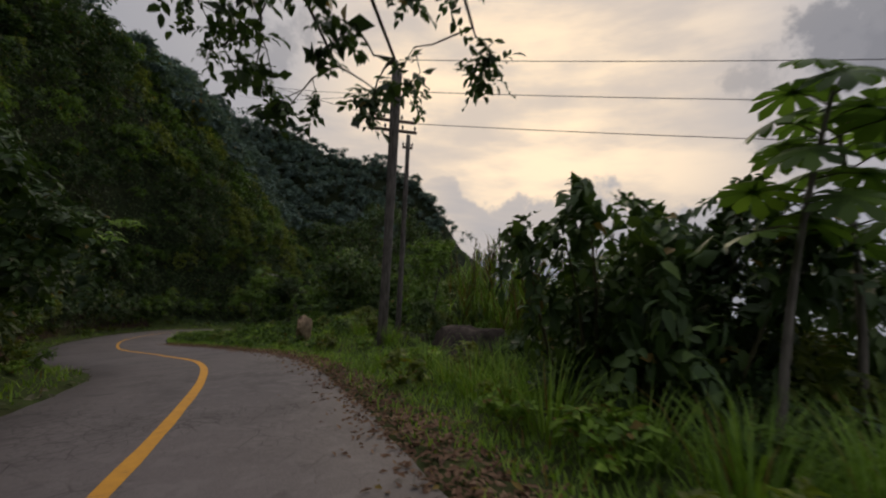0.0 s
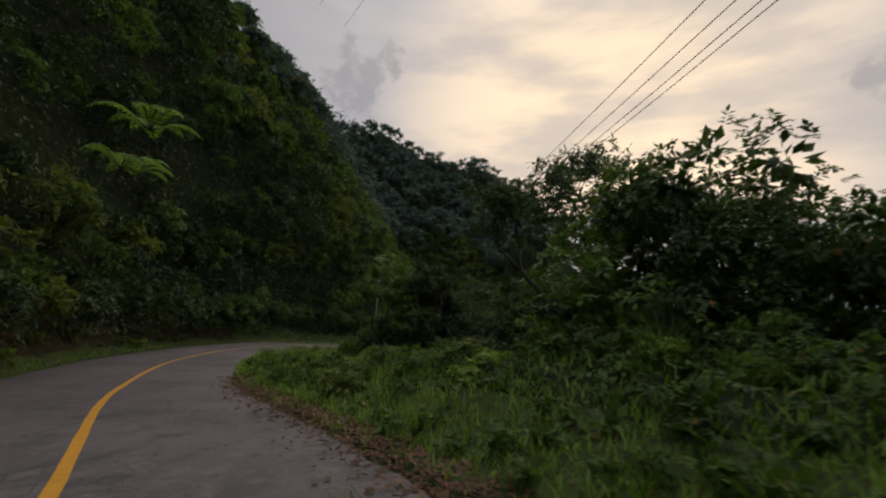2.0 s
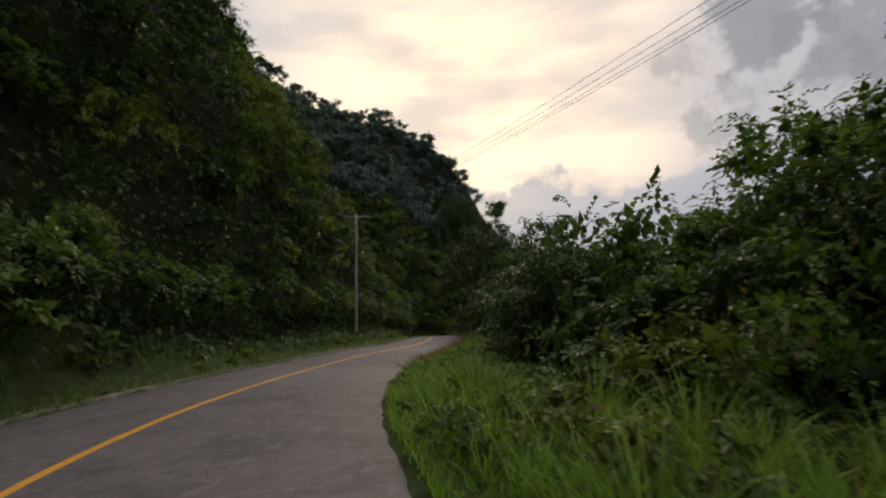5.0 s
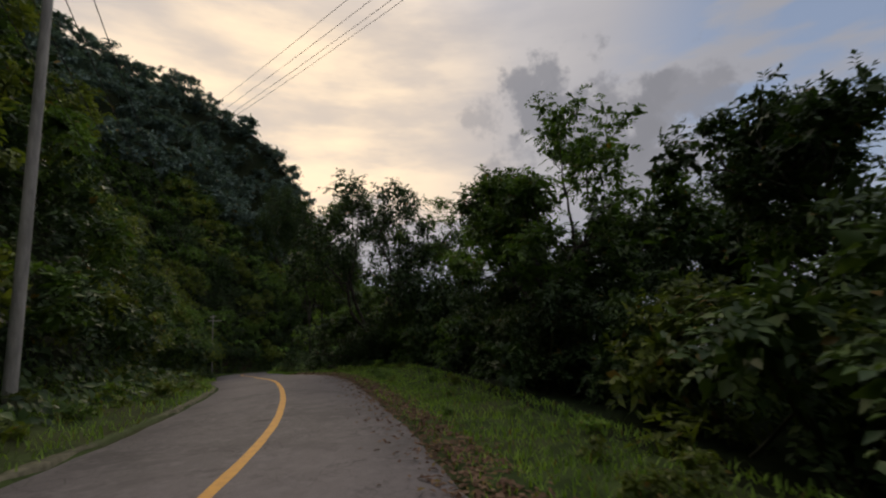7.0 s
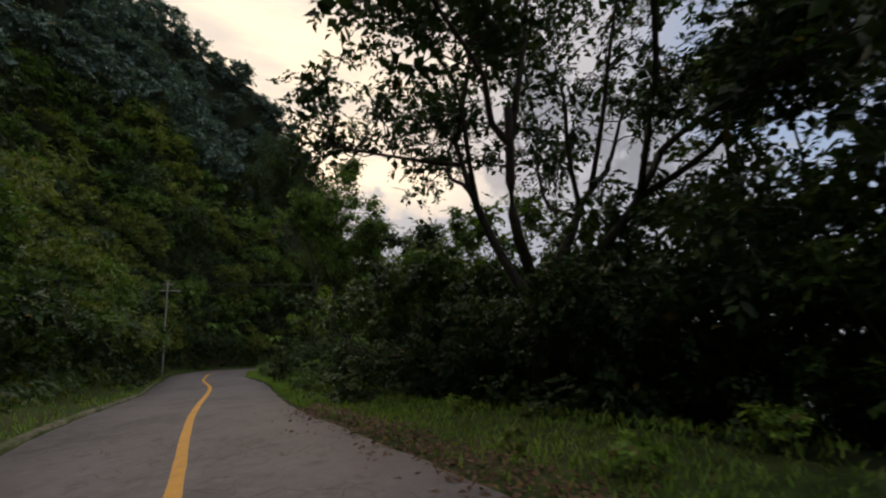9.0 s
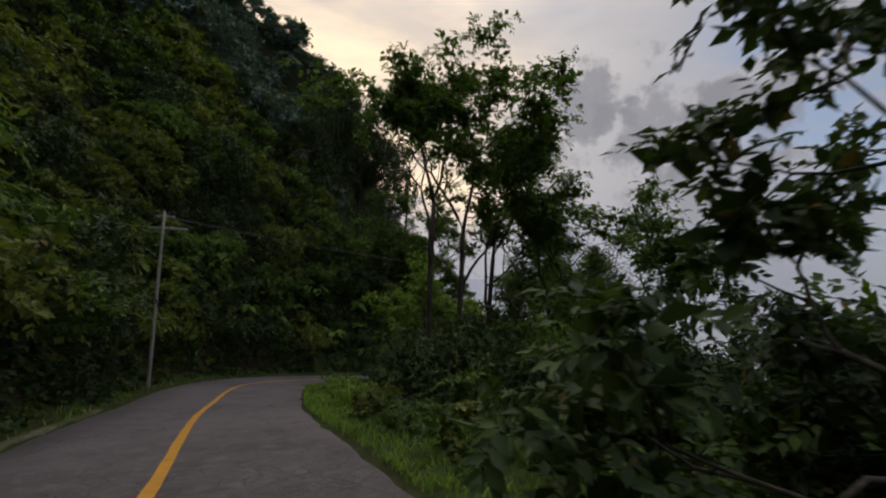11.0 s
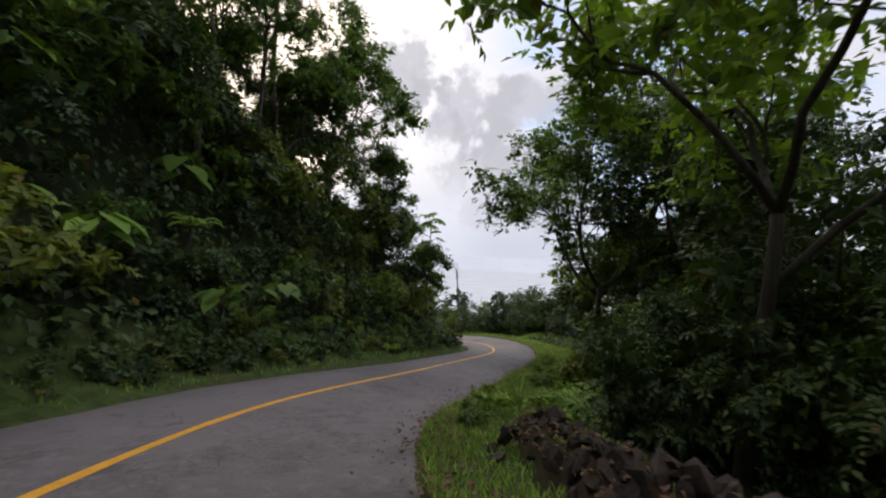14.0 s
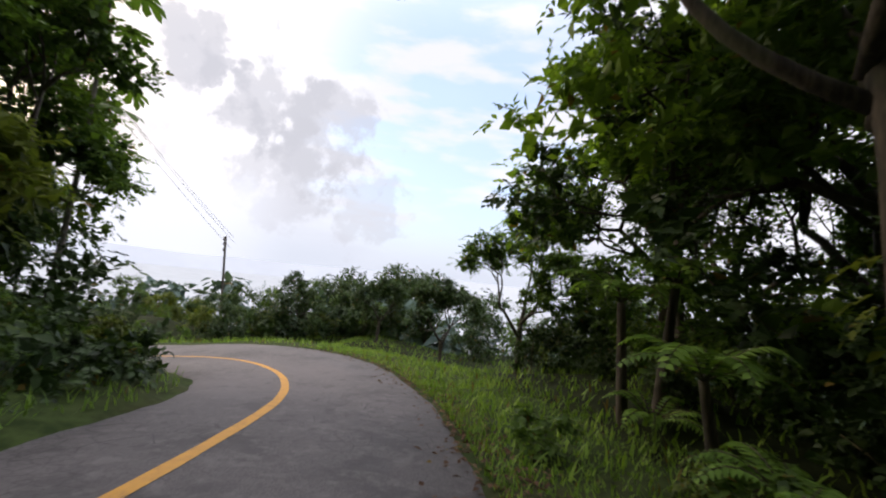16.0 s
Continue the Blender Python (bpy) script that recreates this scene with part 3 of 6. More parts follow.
# ---------------------------------------------------------------- plants: how they are made
def crown_arrays(rng, centres, radii, count, length, outline=LEAF2, droop=0.35, wide=0.45, per=9):
    """Leaves over a number of lumps, count for each lump, set in twos along short drooping twigs."""
    centres, radii = np.asarray(centres, float), np.asarray(radii, float)
    k = max(2, round(count / per))
    o = unit(rng.normal(size=(len(centres), k, 3)) + (0, 0, 0.5))
    tip = (centres[:, None] + o * radii[:, None] * rng.uniform(0.55, 1.12, (len(centres), k, 1))).reshape(-1, 3)
    o = o.reshape(-1, 3)
    axis = unit(o * (1, 1, 0.5) + rng.normal(size=o.shape) * 0.4 + (0, 0, -droop))
    up0 = unit(o * 0.45 + (0, 0, 0.8) + rng.normal(size=o.shape) * 0.22)
    side = unit(np.cross(axis, up0))
    reach = length * per * 0.26 * rng.uniform(0.7, 1.2, (len(o), 1))
    u = np.linspace(-0.5, 0.5, per)
    sign = np.where(np.arange(per) % 2, 1.0, -1.0)
    sign[-1] = 0.0
    at = tip[:, None] + axis[:, None] * (u[None, :, None] * reach[:, None]) - np.array((0, 0, 1)) * (u[None, :, None] + 0.5) ** 2 * reach[:, None] * droop * 0.6
    ahead = axis[:, None] * 0.62 + side[:, None] * (sign[None, :, None] * 0.85) + rng.normal(size=at.shape) * 0.22 - (0, 0, 0.25 * droop)
    up = np.repeat(up0[:, None], per, 1) + rng.normal(size=at.shape) * 0.22
    at, ahead, up = at.reshape(-1, 3), ahead.reshape(-1, 3), up.reshape(-1, 3)
    size = length * rng.uniform(0.65, 1.3, len(at))
    outer = leaves(at, ahead, unit(up), size, size * wide * rng.uniform(0.8, 1.2, len(at)), outline)
    # larger filler leaves inside, added to block light and close gaps
    n = max(2, count // 4)
    way_ = rng.normal(size=(len(centres), n, 3))
    at = (centres[:, None] + unit(way_) * radii[:, None] * rng.uniform(0.1, 0.62, (len(centres), n, 1))).reshape(-1, 3)
    size = np.minimum(np.repeat(radii[:, 0], n) * 0.8, length * 1.8) * rng.uniform(0.7, 1.2, len(at))
    filler = leaves(at - unit(way_.reshape(-1, 3)) * size[:, None] * 0.4, way_.reshape(-1, 3), rng.normal(size=at.shape), size, size * 0.62, LEAF2)
    return joined([outer, filler])


def stems_arrays(rng, base, tips, radius):
    """Thin bowed stems from near the base to the tips."""
    made = []
    for tip in tips:
        start = np.array(base) + rng.normal(size=3) * (0.15, 0.15, 0)
        mid = start * 0.45 + np.array(tip) * 0.55 + rng.normal(size=3) * 0.15
        t = np.linspace(0, 1, 4)[:, None]
        pts = (1 - t) ** 2 * start + 2 * t * (1 - t) * mid + t**2 * np.array(tip)
        made.append(tube(pts, np.linspace(radius, radius * 0.3, 4), 3))
    return joined(made)


def make_bush(seed, radius, height, lumps, count, length, mat, outline=LEAF2, name="bush", wide=0.45, low=0.25, droop=0.35):
    rng = np.random.default_rng(seed)
    a, r = rng.uniform(0, 6.28, lumps), radius * np.sqrt(rng.uniform(0, 1, lumps)) * 0.85
    z = height * (low + (0.86 - low) * rng.uniform(0, 1, lumps)) * (1 - 0.35 * (r / radius) ** 2)
    centres = np.stack([r * np.cos(a), r * np.sin(a), z], 1)
    radii = np.stack([rng.uniform(0.32, 0.5, lumps) * radius] * 2 + [rng.uniform(0.2, 0.34, lumps) * radius], 1)
    v, f = crown_arrays(rng, centres, radii, count, length, outline, droop, wide)
    ob = new(name, mesh_of("crown", v, f, mat))
    sv, sf = stems_arrays(rng, (0, 0, -0.25), centres[: min(lumps, 5)], 0.03 + radius * 0.012)
    part("stem", mesh_of("stem", sv, sf, M_STEM, True), ob, "thin branching brown-green woody stem")
    return ob


def pads(rng, tips, count, leaf, radius, outline=LEAF2, drop=0.25, flat=0.6, wide=0.5):
    """Rounded sprays of leaves about the ends of twigs, uneven in size."""
    r = radius * rng.uniform(0.55, 1.45, (len(tips), 1))
    return crown_arrays(rng, tips, r * (1, 1, flat), count, leaf, outline, drop, wide, 8)


def grow(rng, start, way_, length, radius, depth, tubes, tips, fork, bend, rise, keep=0.72):
    n = 6 if depth > 1 else 4 if depth else 3
    pts, d, p = [np.array(start)], np.array(way_, float), np.array(start, float)
    for _ in range(n - 1):
        d = unit(d + rng.normal(size=3) * bend + (0, 0, rise))
        p = p + d * length / (n - 1)
        pts.append(p)
    tubes.append((tube(pts, np.linspace(radius, radius * 0.62, n), 7 if radius > 0.05 else 5 if depth else 3), depth))
    if depth == 0:
        tips.extend((pts[-1], pts[1]))
        return
    for i in range(fork + int(rng.integers(0, 2))):
        a = rng.uniform(0, 6.28)
        side = unit(np.cross(d, (math.cos(a), math.sin(a), 0.3)))
        s = pts[-1] if i < 2 else pts[int(rng.integers(1, n - 1))]
        grow(rng, s, unit(d * 0.75 + side * rng.uniform(0.45, 0.95)), length * keep * rng.uniform(0.8, 1.15), radius * 0.58, depth - 1, tubes, tips, fork, bend, rise, keep)


def make_tree(seed, trunk, radius, depth, first, fork, leaf, per_tip, cluster, mat, bark, lean=(0, 0), bend=0.10, rise=0.06, keep=0.72, name="tree", outline=LEAF2, drop=0.25, flat=0.6, out=0.8, wobble=0.03):
    """A tree: trunk length and radius, orders of branching, the first limbs' length; leaf length, leaves at each twig, and how far they spread."""
    rng = np.random.default_rng(seed)
    base, tubes, tips = new(name), [], []
    pts, d, p = [np.array((0, 0, -0.4))], unit(np.array((lean[0], lean[1], 1.0))), np.array((0, 0, -0.4), float)
    for _ in range(8):
        d = unit(d + rng.normal(size=3) * wobble + (0, 0, 0.04))
        p = p + d * (trunk + 0.4) / 8
        pts.append(p)
    rad = np.linspace(radius, radius * 0.68, 9)
    rad[0], rad[1] = radius * 1.5, radius * 1.12
    tv, tf = tube(pts, rad, 11)
    part("trunk", mesh_of("trunk", tv, tf, bark, True), base)
    for i in range(fork + 1):
        a = i * 6.28 / (fork + 1) + rng.uniform(-0.5, 0.5)
        s = pts[-1] if i < fork else pts[-3]
        tubes = []
        grow(rng, s, unit(np.array((math.cos(a) * out, math.sin(a) * out, 0.75)) + d * 0.3), first * rng.uniform(0.8, 1.15), radius * 0.55, depth, tubes, tips, fork, bend, rise, keep)
        part("limb", mesh_of("limb", *joined([t for t, _ in tubes]), bark, True), base)
    v, f = pads(rng, np.array(tips), per_tip, leaf, cluster, outline, drop, flat)
    part("crown", mesh_of("crown", v, f, mat), base)
    return base


def make_spreading(seed, crotch, radius, reach, rise, fall, limbs, leaf, per_tip, cluster, mat, bark, flat=0.5):
    """A broad tree: a short trunk up to its crotch, and bowed limbs out to the edge of a dome of that reach and rise, lower by fall at its rim."""
    rng = np.random.default_rng(seed)
    base, tips, crotch = new("tree"), [], np.array(crotch, float)
    t = np.linspace(0, 1, 9)[:, None]
    rad = np.linspace(radius, radius * 0.72, 9)
    rad[0] = radius * 1.6
    part("trunk", mesh_of("trunk", *tube(np.array((0, 0, -0.6)) * (1 - t) + crotch * t + np.sin(t * 5) * (0.12, 0.08, 0), rad, 12), bark, True), base)
    mains = []
    for j in range(4):
        a = j * 1.57 + rng.uniform(-0.4, 0.4)
        s0 = crotch * rng.uniform(0.82, 1.0)
        end = crotch + (math.cos(a) * reach * 0.42, math.sin(a) * reach * 0.42, (rise - fall * 0.2) * rng.uniform(0.3, 0.48))
        knee = s0 * 0.5 + end * 0.5 + np.array((math.cos(a), math.sin(a), -0.6)) * 0.10 * reach + rng.normal(size=3) * 0.05 * reach
        arc = (1 - t) ** 2 * s0 + 2 * t * (1 - t) * knee + t**2 * end + np.sin(t * 8 + j) * rng.normal(size=3) * 0.025 * reach * t
        part("limb", mesh_of("limb", *tube(arc, np.linspace(radius * 0.58, radius * 0.3, 9), 9), bark, True), base)
        mains.append((a, arc))
    for i in range(limbs):
        a = i * 2.4 + rng.uniform(-0.3, 0.3)
        u = math.sqrt((i + 0.6) / limbs) * rng.uniform(0.85, 1.1)
        end = crotch + (math.cos(a) * reach * u, math.sin(a) * reach * u, rise - fall * u * u)
        main = max(mains, key=lambda m_: math.cos(m_[0] - a))[1]
        s0 = main[int(rng.integers(5, 9))]
        lift = s0 * 0.5 + end * 0.5 + np.array((0, 0, (0.16 if u < 0.7 else -0.02) * rise)) + rng.normal(size=3) * 0.09 * reach * (1, 1, 0.5)
        arc = (1 - t) ** 2 * s0 + 2 * t * (1 - t) * lift + t**2 * end + np.sin(t * 9 + i) * rng.normal(size=3) * 0.05 * reach * t
        tubes = [(tube(arc, np.linspace(radius * 0.3, radius * 0.08, 9), 7), 3)]
        for q in range(3, 9):
            for _ in range(2):
                out_ = unit(arc[q] - arc[q - 1])
                grow(rng, arc[q], unit(out_ * 0.5 + rng.normal(size=3) * (0.8, 0.8, 0.35) + (0, 0, 0.22)), reach * rng.uniform(0.13, 0.2), radius * 0.10, 1, tubes, tips, 2, 0.2, 0.03, 0.8)
        part("limb", mesh_of("limb", *joined([q_ for q_, _ in tubes]), bark, True), base)
    part("crown", mesh_of("crown", *pads(rng, np.array(tips), per_tip, leaf, cluster, LEAF2, 0.3, flat), mat), base)
    return base


def palmate(rng, at, up, radius, lobes=9):
    """One hand-shaped leaf of narrow lobes round its stalk's end."""
    a = np.linspace(0, 2 * np.pi * 0.92, lobes) + rng.uniform(0, 6.28)
    x = unit(np.cross(up, (0.3, 0.9, 0.1)))
    y = np.cross(up, x)
    ahead = np.cos(a)[:, None] * x + np.sin(a)[:, None] * y - np.array(up) * 0.16
    return leaves(np.repeat(np.array([at]), lobes, 0), ahead, np.repeat(np.array([up]), lobes, 0), radius * rng.uniform(0.85, 1.1, lobes), radius * 0.40, FINGER)


def make_cecropia(seed, height, radius, count, leaf, mat):
    """A bare slim trunk whose hand-shaped leaves stand out on stalks over its upper third."""
    rng = np.random.default_rng(seed)
    base = new("cecropia_tree")
    top = np.array((rng.normal() * 0.25, rng.normal() * 0.25, height))
    t = np.linspace(0, 1, 11)[:, None]
    pts = np.array((0, 0, -0.4)) * (1 - t) + top * t + np.sin(t * 3) * (0.15, -0.1, 0)
    part("trunk", mesh_of("trunk", *tube(pts, np.linspace(radius, radius * 0.42, 11), 9), M_PALEBARK, True), base)
    for i in range(count):
        u = 1.0 - 0.36 * (i / count) ** 1.2
        s = np.array([np.interp(u, t[:, 0], pts[:, k]) for k in range(3)])
        a, el = i * 2.4 + rng.uniform(-0.3, 0.3), 0.75 - 0.95 * i / count
        way_ = np.array((math.cos(a) * math.cos(el), math.sin(a) * math.cos(el), math.sin(el)))
        tip = s + way_ * leaf * rng.uniform(1.0, 1.45)
        lf = part("leaf", mesh_of("leaf", *palmate(rng, tip, unit(way_ * 0.45 + (0, 0, 1.0) + rng.normal(size=3) * 0.2), leaf * rng.uniform(0.8, 1.15), 10), mat), base, "large hand-shaped lobed leaf")
        part("stalk", mesh_of("stalk", *tube([s, (s + tip) / 2 + (0, 0, 0.05), tip], [0.016, 0.012, 0.009], 4), M_STEM, True), lf)
    return base


def frond(rng, start, az, length, arch, width, pairs=16):
    """A feather-shaped frond, bowed over: its rib and its leaflets."""
    t = np.linspace(0, 1, 9)
    out_ = np.array((math.cos(az), math.sin(az), 0))
    h = arch * np.sin(t * 2.2) / 0.95 - 0.25 * length * t**3
    pts = np.array(start) + out_ * (t * length * 0.92)[:, None] + np.array((0, 0, 1)) * h[:, None]
    rib = tube(pts, np.linspace(0.018, 0.004, 9), 4)
    u = np.linspace(0.10, 0.99, pairs)
    p = np.stack([np.interp(u, t, pts[:, k]) for k in range(3)], 1)
    tang = unit(np.stack([np.interp(u, t, np.gradient(pts, axis=0)[:, k]) for k in range(3)], 1))
    side = unit(np.cross(tang, (0, 0, 1)))
    up = np.cross(side, tang)
    size = width * np.sin(np.clip(u * 0.92 + 0.12, 0, 1) * np.pi) ** 0.7
    both = [leaves(p - side * s * 0.012, side * s + tang * 0.55 - up * 0.22, up, size, np.full(pairs, length / pairs * 0.92), LEAF2) for s in (1, -1)]
    return rib, joined(both)


def make_fern(seed, stem, fronds, length, width, mat, name="fern"):
    rng = np.random.default_rng(seed)
    base = new(name)
    top = np.array((rng.normal() * 0.12 * stem, rng.normal() * 0.12 * stem, stem))
    if stem > 0.3:
        t = np.linspace(0, 1, 8)[:, None]
        part("trunk", mesh_of("trunk", *tube(np.array((0, 0, -0.3)) * (1 - t) + top * t, np.linspace(0.12, 0.075, 8), 9), M_BARK, True), base)
    for i in range(fronds):
        az = i * 6.28 / fronds + rng.uniform(-0.25, 0.25)
        rib, green = frond(rng, top, az, length * rng.uniform(0.75, 1.15), length * rng.uniform(0.18, 0.42), width * rng.uniform(0.85, 1.15))
        fr = part("frond", mesh_of("frond", *green, mat), base)
        part("rib", mesh_of("rib", *rib, M_STEM, True), fr)
    return base


HEART = (np.array([(-0.18, -0.30, 0.02), (0.0, 0.0, 0.0), (-0.18, 0.30, 0.02), (0.15, -0.5, 0.05), (0.15, 0.5, 0.05), (0.5, -0.42, 0.03), (0.5, 0.42, 0.03), (0.8, -0.2, -0.06), (0.8, 0.2, -0.06), (1.0, 0, -0.18), (0.4, 0, -0.04), (0.75, 0, -0.10)]),
         [np.array([(0, 3, 10, 1), (2, 1, 10, 4), (3, 5, 11, 10), (4, 10, 11, 6), (5, 7, 9, 11), (6, 11, 9, 8)])])


def make_bigleaf(seed, count, length, mat, name="elephant_ear_plant", tall=0.9):
    """A plant of long stalks that each carry one large heart-shaped leaf."""
    rng = np.random.default_rng(seed)
    base = new(name)
    for i in range(count):
        az, r = rng.uniform(0, 6.28), rng.uniform(0.3, 0.9) * length
        tip = np.array((math.cos(az) * r, math.sin(az) * r, tall * rng.uniform(0.6, 1.2)))
        mid = tip * (0.35, 0.35, 0.75)
        way_ = unit(np.array([(math.cos(az), math.sin(az), -0.55)]))
        v, f = leaves(np.array([tip]), way_, np.array([(math.cos(az) * 0.5, math.sin(az) * 0.5, 0.85)]), np.array([length * rng.uniform(0.7, 1.15)]), np.array([length * 0.8]), HEART)
        leaf_ = part("leaf", mesh_of("leaf", v, f, mat, True), base)
        part("stalk", mesh_of("stalk", *tube([(0, 0, -0.1), mid, tip], [0.022, 0.018, 0.012], 5), M_STEM, True), leaf_)
    return base


def make_tuft(seed, count, length, width, spread_, mat, name="grass_tuft", lean=0.55):
    rng = np.random.default_rng(seed)
    a = rng.uniform(0, 6.28, count)
    out_ = np.stack([np.cos(a), np.sin(a), 0 * a], 1)
    at = out_ * (spread_ * np.sqrt(rng.uniform(0, 1, count)))[:, None]
    ahead = unit(out_ * rng.uniform(0.1, lean, (count, 1)) + rng.normal(size=(count, 3)) * 0.12 + (0, 0, 1))
    size = length * rng.uniform(0.5, 1.15, count)
    v, f = leaves(at, ahead, -out_ + (0, 0, 0.3), size, width * rng.uniform(0.7, 1.3, count), BLADE)
    return new(name, mesh_of(name, v, f, mat))


def make_reeds(seed, count, height, spread_):
    """A clump of tall reeds with feathery dry plumes."""
    rng = np.random.default_rng(seed)
    base = new("reed_clump")
    for i in range(count):
        b = rng.normal(size=3) * (spread_, spread_, 0)
        top = b + (rng.normal() * 0.35, rng.normal() * 0.35, height * rng.uniform(0.65, 1.1))
        stalk = part("stalk", mesh_of("stalk", *tube([b - (0, 0, 0.2), (b + top) / 2, top], [0.014, 0.011, 0.005], 4), M_REED), base)
        n = 20
        t = rng.uniform(0.05, 0.8, n)[:, None]
        a = rng.uniform(0, 6.28, n)
        o = np.stack([np.cos(a), np.sin(a), 0 * a], 1)
        part("foliage", mesh_of("foliage", *leaves(b * (1 - t) + top * t, o * 0.45 + (0, 0, 1), -o + (0, 0, 0.2), rng.uniform(0.7, 1.4, n), np.full(n, 0.034), BLADE), M_GRASS), stalk)
        n = 46
        t = rng.uniform(0, 1, n)[:, None]
        a = rng.uniform(0, 6.28, n)
        o = np.stack([np.cos(a), np.sin(a), 0 * a], 1)
        s = unit(top - b)
        part("plume", mesh_of("plume", *leaves(top - s * 0.85 * t, o * 0.4 + s * 0.9, -o, 0.09 + 0.14 * t[:, 0], np.full(n, 0.012), LEAF2), M_REED), stalk, "dry feathery seed plume")
    return base


class Kind:
    """A kind of plant: the first is built, the rest are copies of one of its variants."""

    def __init__(self, makers, label, category, group):
        self.makers, self.first, self.tags, self.count = makers, {}, (label, category, group), 0

    def put(self, x, y, z, size=1.0, turn=None, which=None, label="", tilt=(0, 0), tall=1.0):
        which = (self.count if which is None else which) % len(self.makers)
        turn = (self.count * 137.5) % 360 if turn is None else turn
        self.count += 1
        m = pose(x, y, z, tilt[0], tilt[1], turn) @ Matrix.Diagonal((size, size, size * tall, 1))
        if which not in self.first:
            ob = self.makers[which]()
            self.first[which] = ob
            ob.matrix_basis = m
            ob_ = ob
        else:
            src = self.first[which]
            kept, src.scale = tuple(src.scale), (1, 1, 1)
            ob_ = copy_thing(src, m)
            src.scale = kept
        tagged(ob_, label or self.tags[0], self.tags[1], self.tags[2])
        return ob_


slope_shrub = Kind([lambda s=s, m=m: make_bush(s, 1.6, 3.2, 10, 90, 0.21, m, name="shrub", droop=0.5) for s, m in ((11, M_LEAF_DK), (12, M_LEAF), (13, M_LEAF_OL), (14, M_LEAF_DK), (15, M_LEAF))],
                   "dense leafy dark green shrub on the steep roadside slope", "shrub", "shrubs on the uphill slope")
valley_bush = Kind([lambda s=s, m=m, w=w: make_bush(s, 1.7, 3.4, 12, 180, 0.165, m, LEAF2, wide=w, low=0.10) for s, m, w in ((31, M_LEAF_DK, 0.5), (32, M_LEAF_DK, 0.45), (33, M_LEAF_DK, 0.4), (34, M_LEAF_OL, 0.5))],
                   "dense dark green bush on the downhill side of the road", "bush", "bushes on the downhill side")
tall_bush = Kind([lambda s=s, m=m: make_bush(s, 2.8, 6.4, 26, 153, 0.18, m, LEAF2, wide=0.55, low=0.05) for s, m in ((35, M_LEAF_DK), (36, M_LEAF_DK), (37, M_LEAF))],
                 "tall dense dark green bush on the falling bank", "bush", "tall bushes on the downhill side")
broad_bush = Kind([lambda s=s, m=m: make_bush(s, 1.3, 2.8, 10, 81, 0.165, m, LEAF6, wide=0.6, low=0.15, droop=0.5) for s, m in ((41, M_LEAF), (42, M_LEAF_DK))],
                  "bush with large broad green leaves beside the road", "bush", "broad-leaved bushes")
bright_bush = Kind([lambda s=s: make_bush(s, 1.8, 3.0, 10, 70, 0.25, M_LEAF_LT, LEAF6, wide=0.55, low=0.45, droop=0.2) for s in (51, 52)],
                   "bush with bright yellow-green young leaves", "bush", "bright young bushes")


def make_low_plant(seed, mat):
    """A low weed of several leafy sprigs."""
    r_ = np.random.default_rng(seed)
    base = new("low_plant")
    for i in range(5):
        a_ = i * 1.26 + r_.uniform(-0.4, 0.4)
        c = np.array((math.cos(a_) * 0.26, math.sin(a_) * 0.26, r_.uniform(0.18, 0.5)))
        sv, sf = tube([(0, 0, -0.1), c * (0.5, 0.5, 0.7), c], [0.010, 0.008, 0.005], 3)
        lv, lf = crown_arrays(r_, [c], [(0.17, 0.17, 0.15)], 54, 0.115, LEAF2, 0.3, 0.55)
        sprig = part("sprig", mesh_of("sprig", lv, lf, mat), base)
        part("stem", mesh_of("stem", sv, sf, M_STEM), sprig)
    return base


low_plant = Kind([lambda s=s, m=m: make_low_plant(s, m) for s, m in ((61, M_LEAF), (62, M_GRASS), (63, M_LEAF_OL))],
                 "low leafy green weeds on the verge", "plant", "weeds on the verge")
tuft = Kind([lambda s=s: make_tuft(s, 110, 0.85, 0.016, 0.28, M_GRASS) for s in (71, 72, 73)], "tuft of long arching green grass", "grass", "grass tufts on the verge")
fern = Kind([lambda s=s: make_fern(s, 0.15, 9, 1.15, 0.24, M_FROND) for s in (81, 82)], "green fern with arching feathery fronds", "fern", "ferns beside the road")
tree_fern = Kind([lambda s=s, h=h: make_fern(s, h, 10, 1.7, 0.32, M_FROND, "tree_fern") for s, h in ((91, 2.4), (92, 1.5))], "tree fern with a slim dark trunk and drooping fronds", "tree fern", "tree ferns")
big_leaf = Kind([lambda s=s: make_bigleaf(s, 8, 0.75, M_LEAF if s == 101 else M_FROND) for s in (101, 102)], "plant with very large heart-shaped green leaves", "plant", "large-leaved plants")
cecropia = Kind([lambda s=s, h=h: make_cecropia(s, h, 0.075, n_, 0.54, M_LEAF) for s, h, n_ in ((111, 8.4, 24), (112, 5.5, 14))], "slender cecropia tree with large lobed leaves", "tree", "cecropia trees")
valley_tree = Kind([lambda s=s, m=m: make_tree(s, 3.0, 0.20, 4, 2.3, 2, 0.17, 48, 0.62, m, M_BARK, bend=0.17, keep=0.76) for s, m in ((121, M_LEAF_DK), (122, M_LEAF), (123, M_LEAF_DK))],
                   "leafy dark green tree on the valley side", "tree", "trees on the valley side")
tall_tree = Kind([lambda s=s: make_tree(s, 8.0, 0.115, 4, 2.5, 2, 0.15, 40, 0.60, M_LEAF, M_BARK, bend=0.14, rise=0.10, out=0.5, wobble=0.012) for s in (131, 132)],
                 "tall slender tree with a bare grey trunk and airy crown", "tree", "tall slender trees")

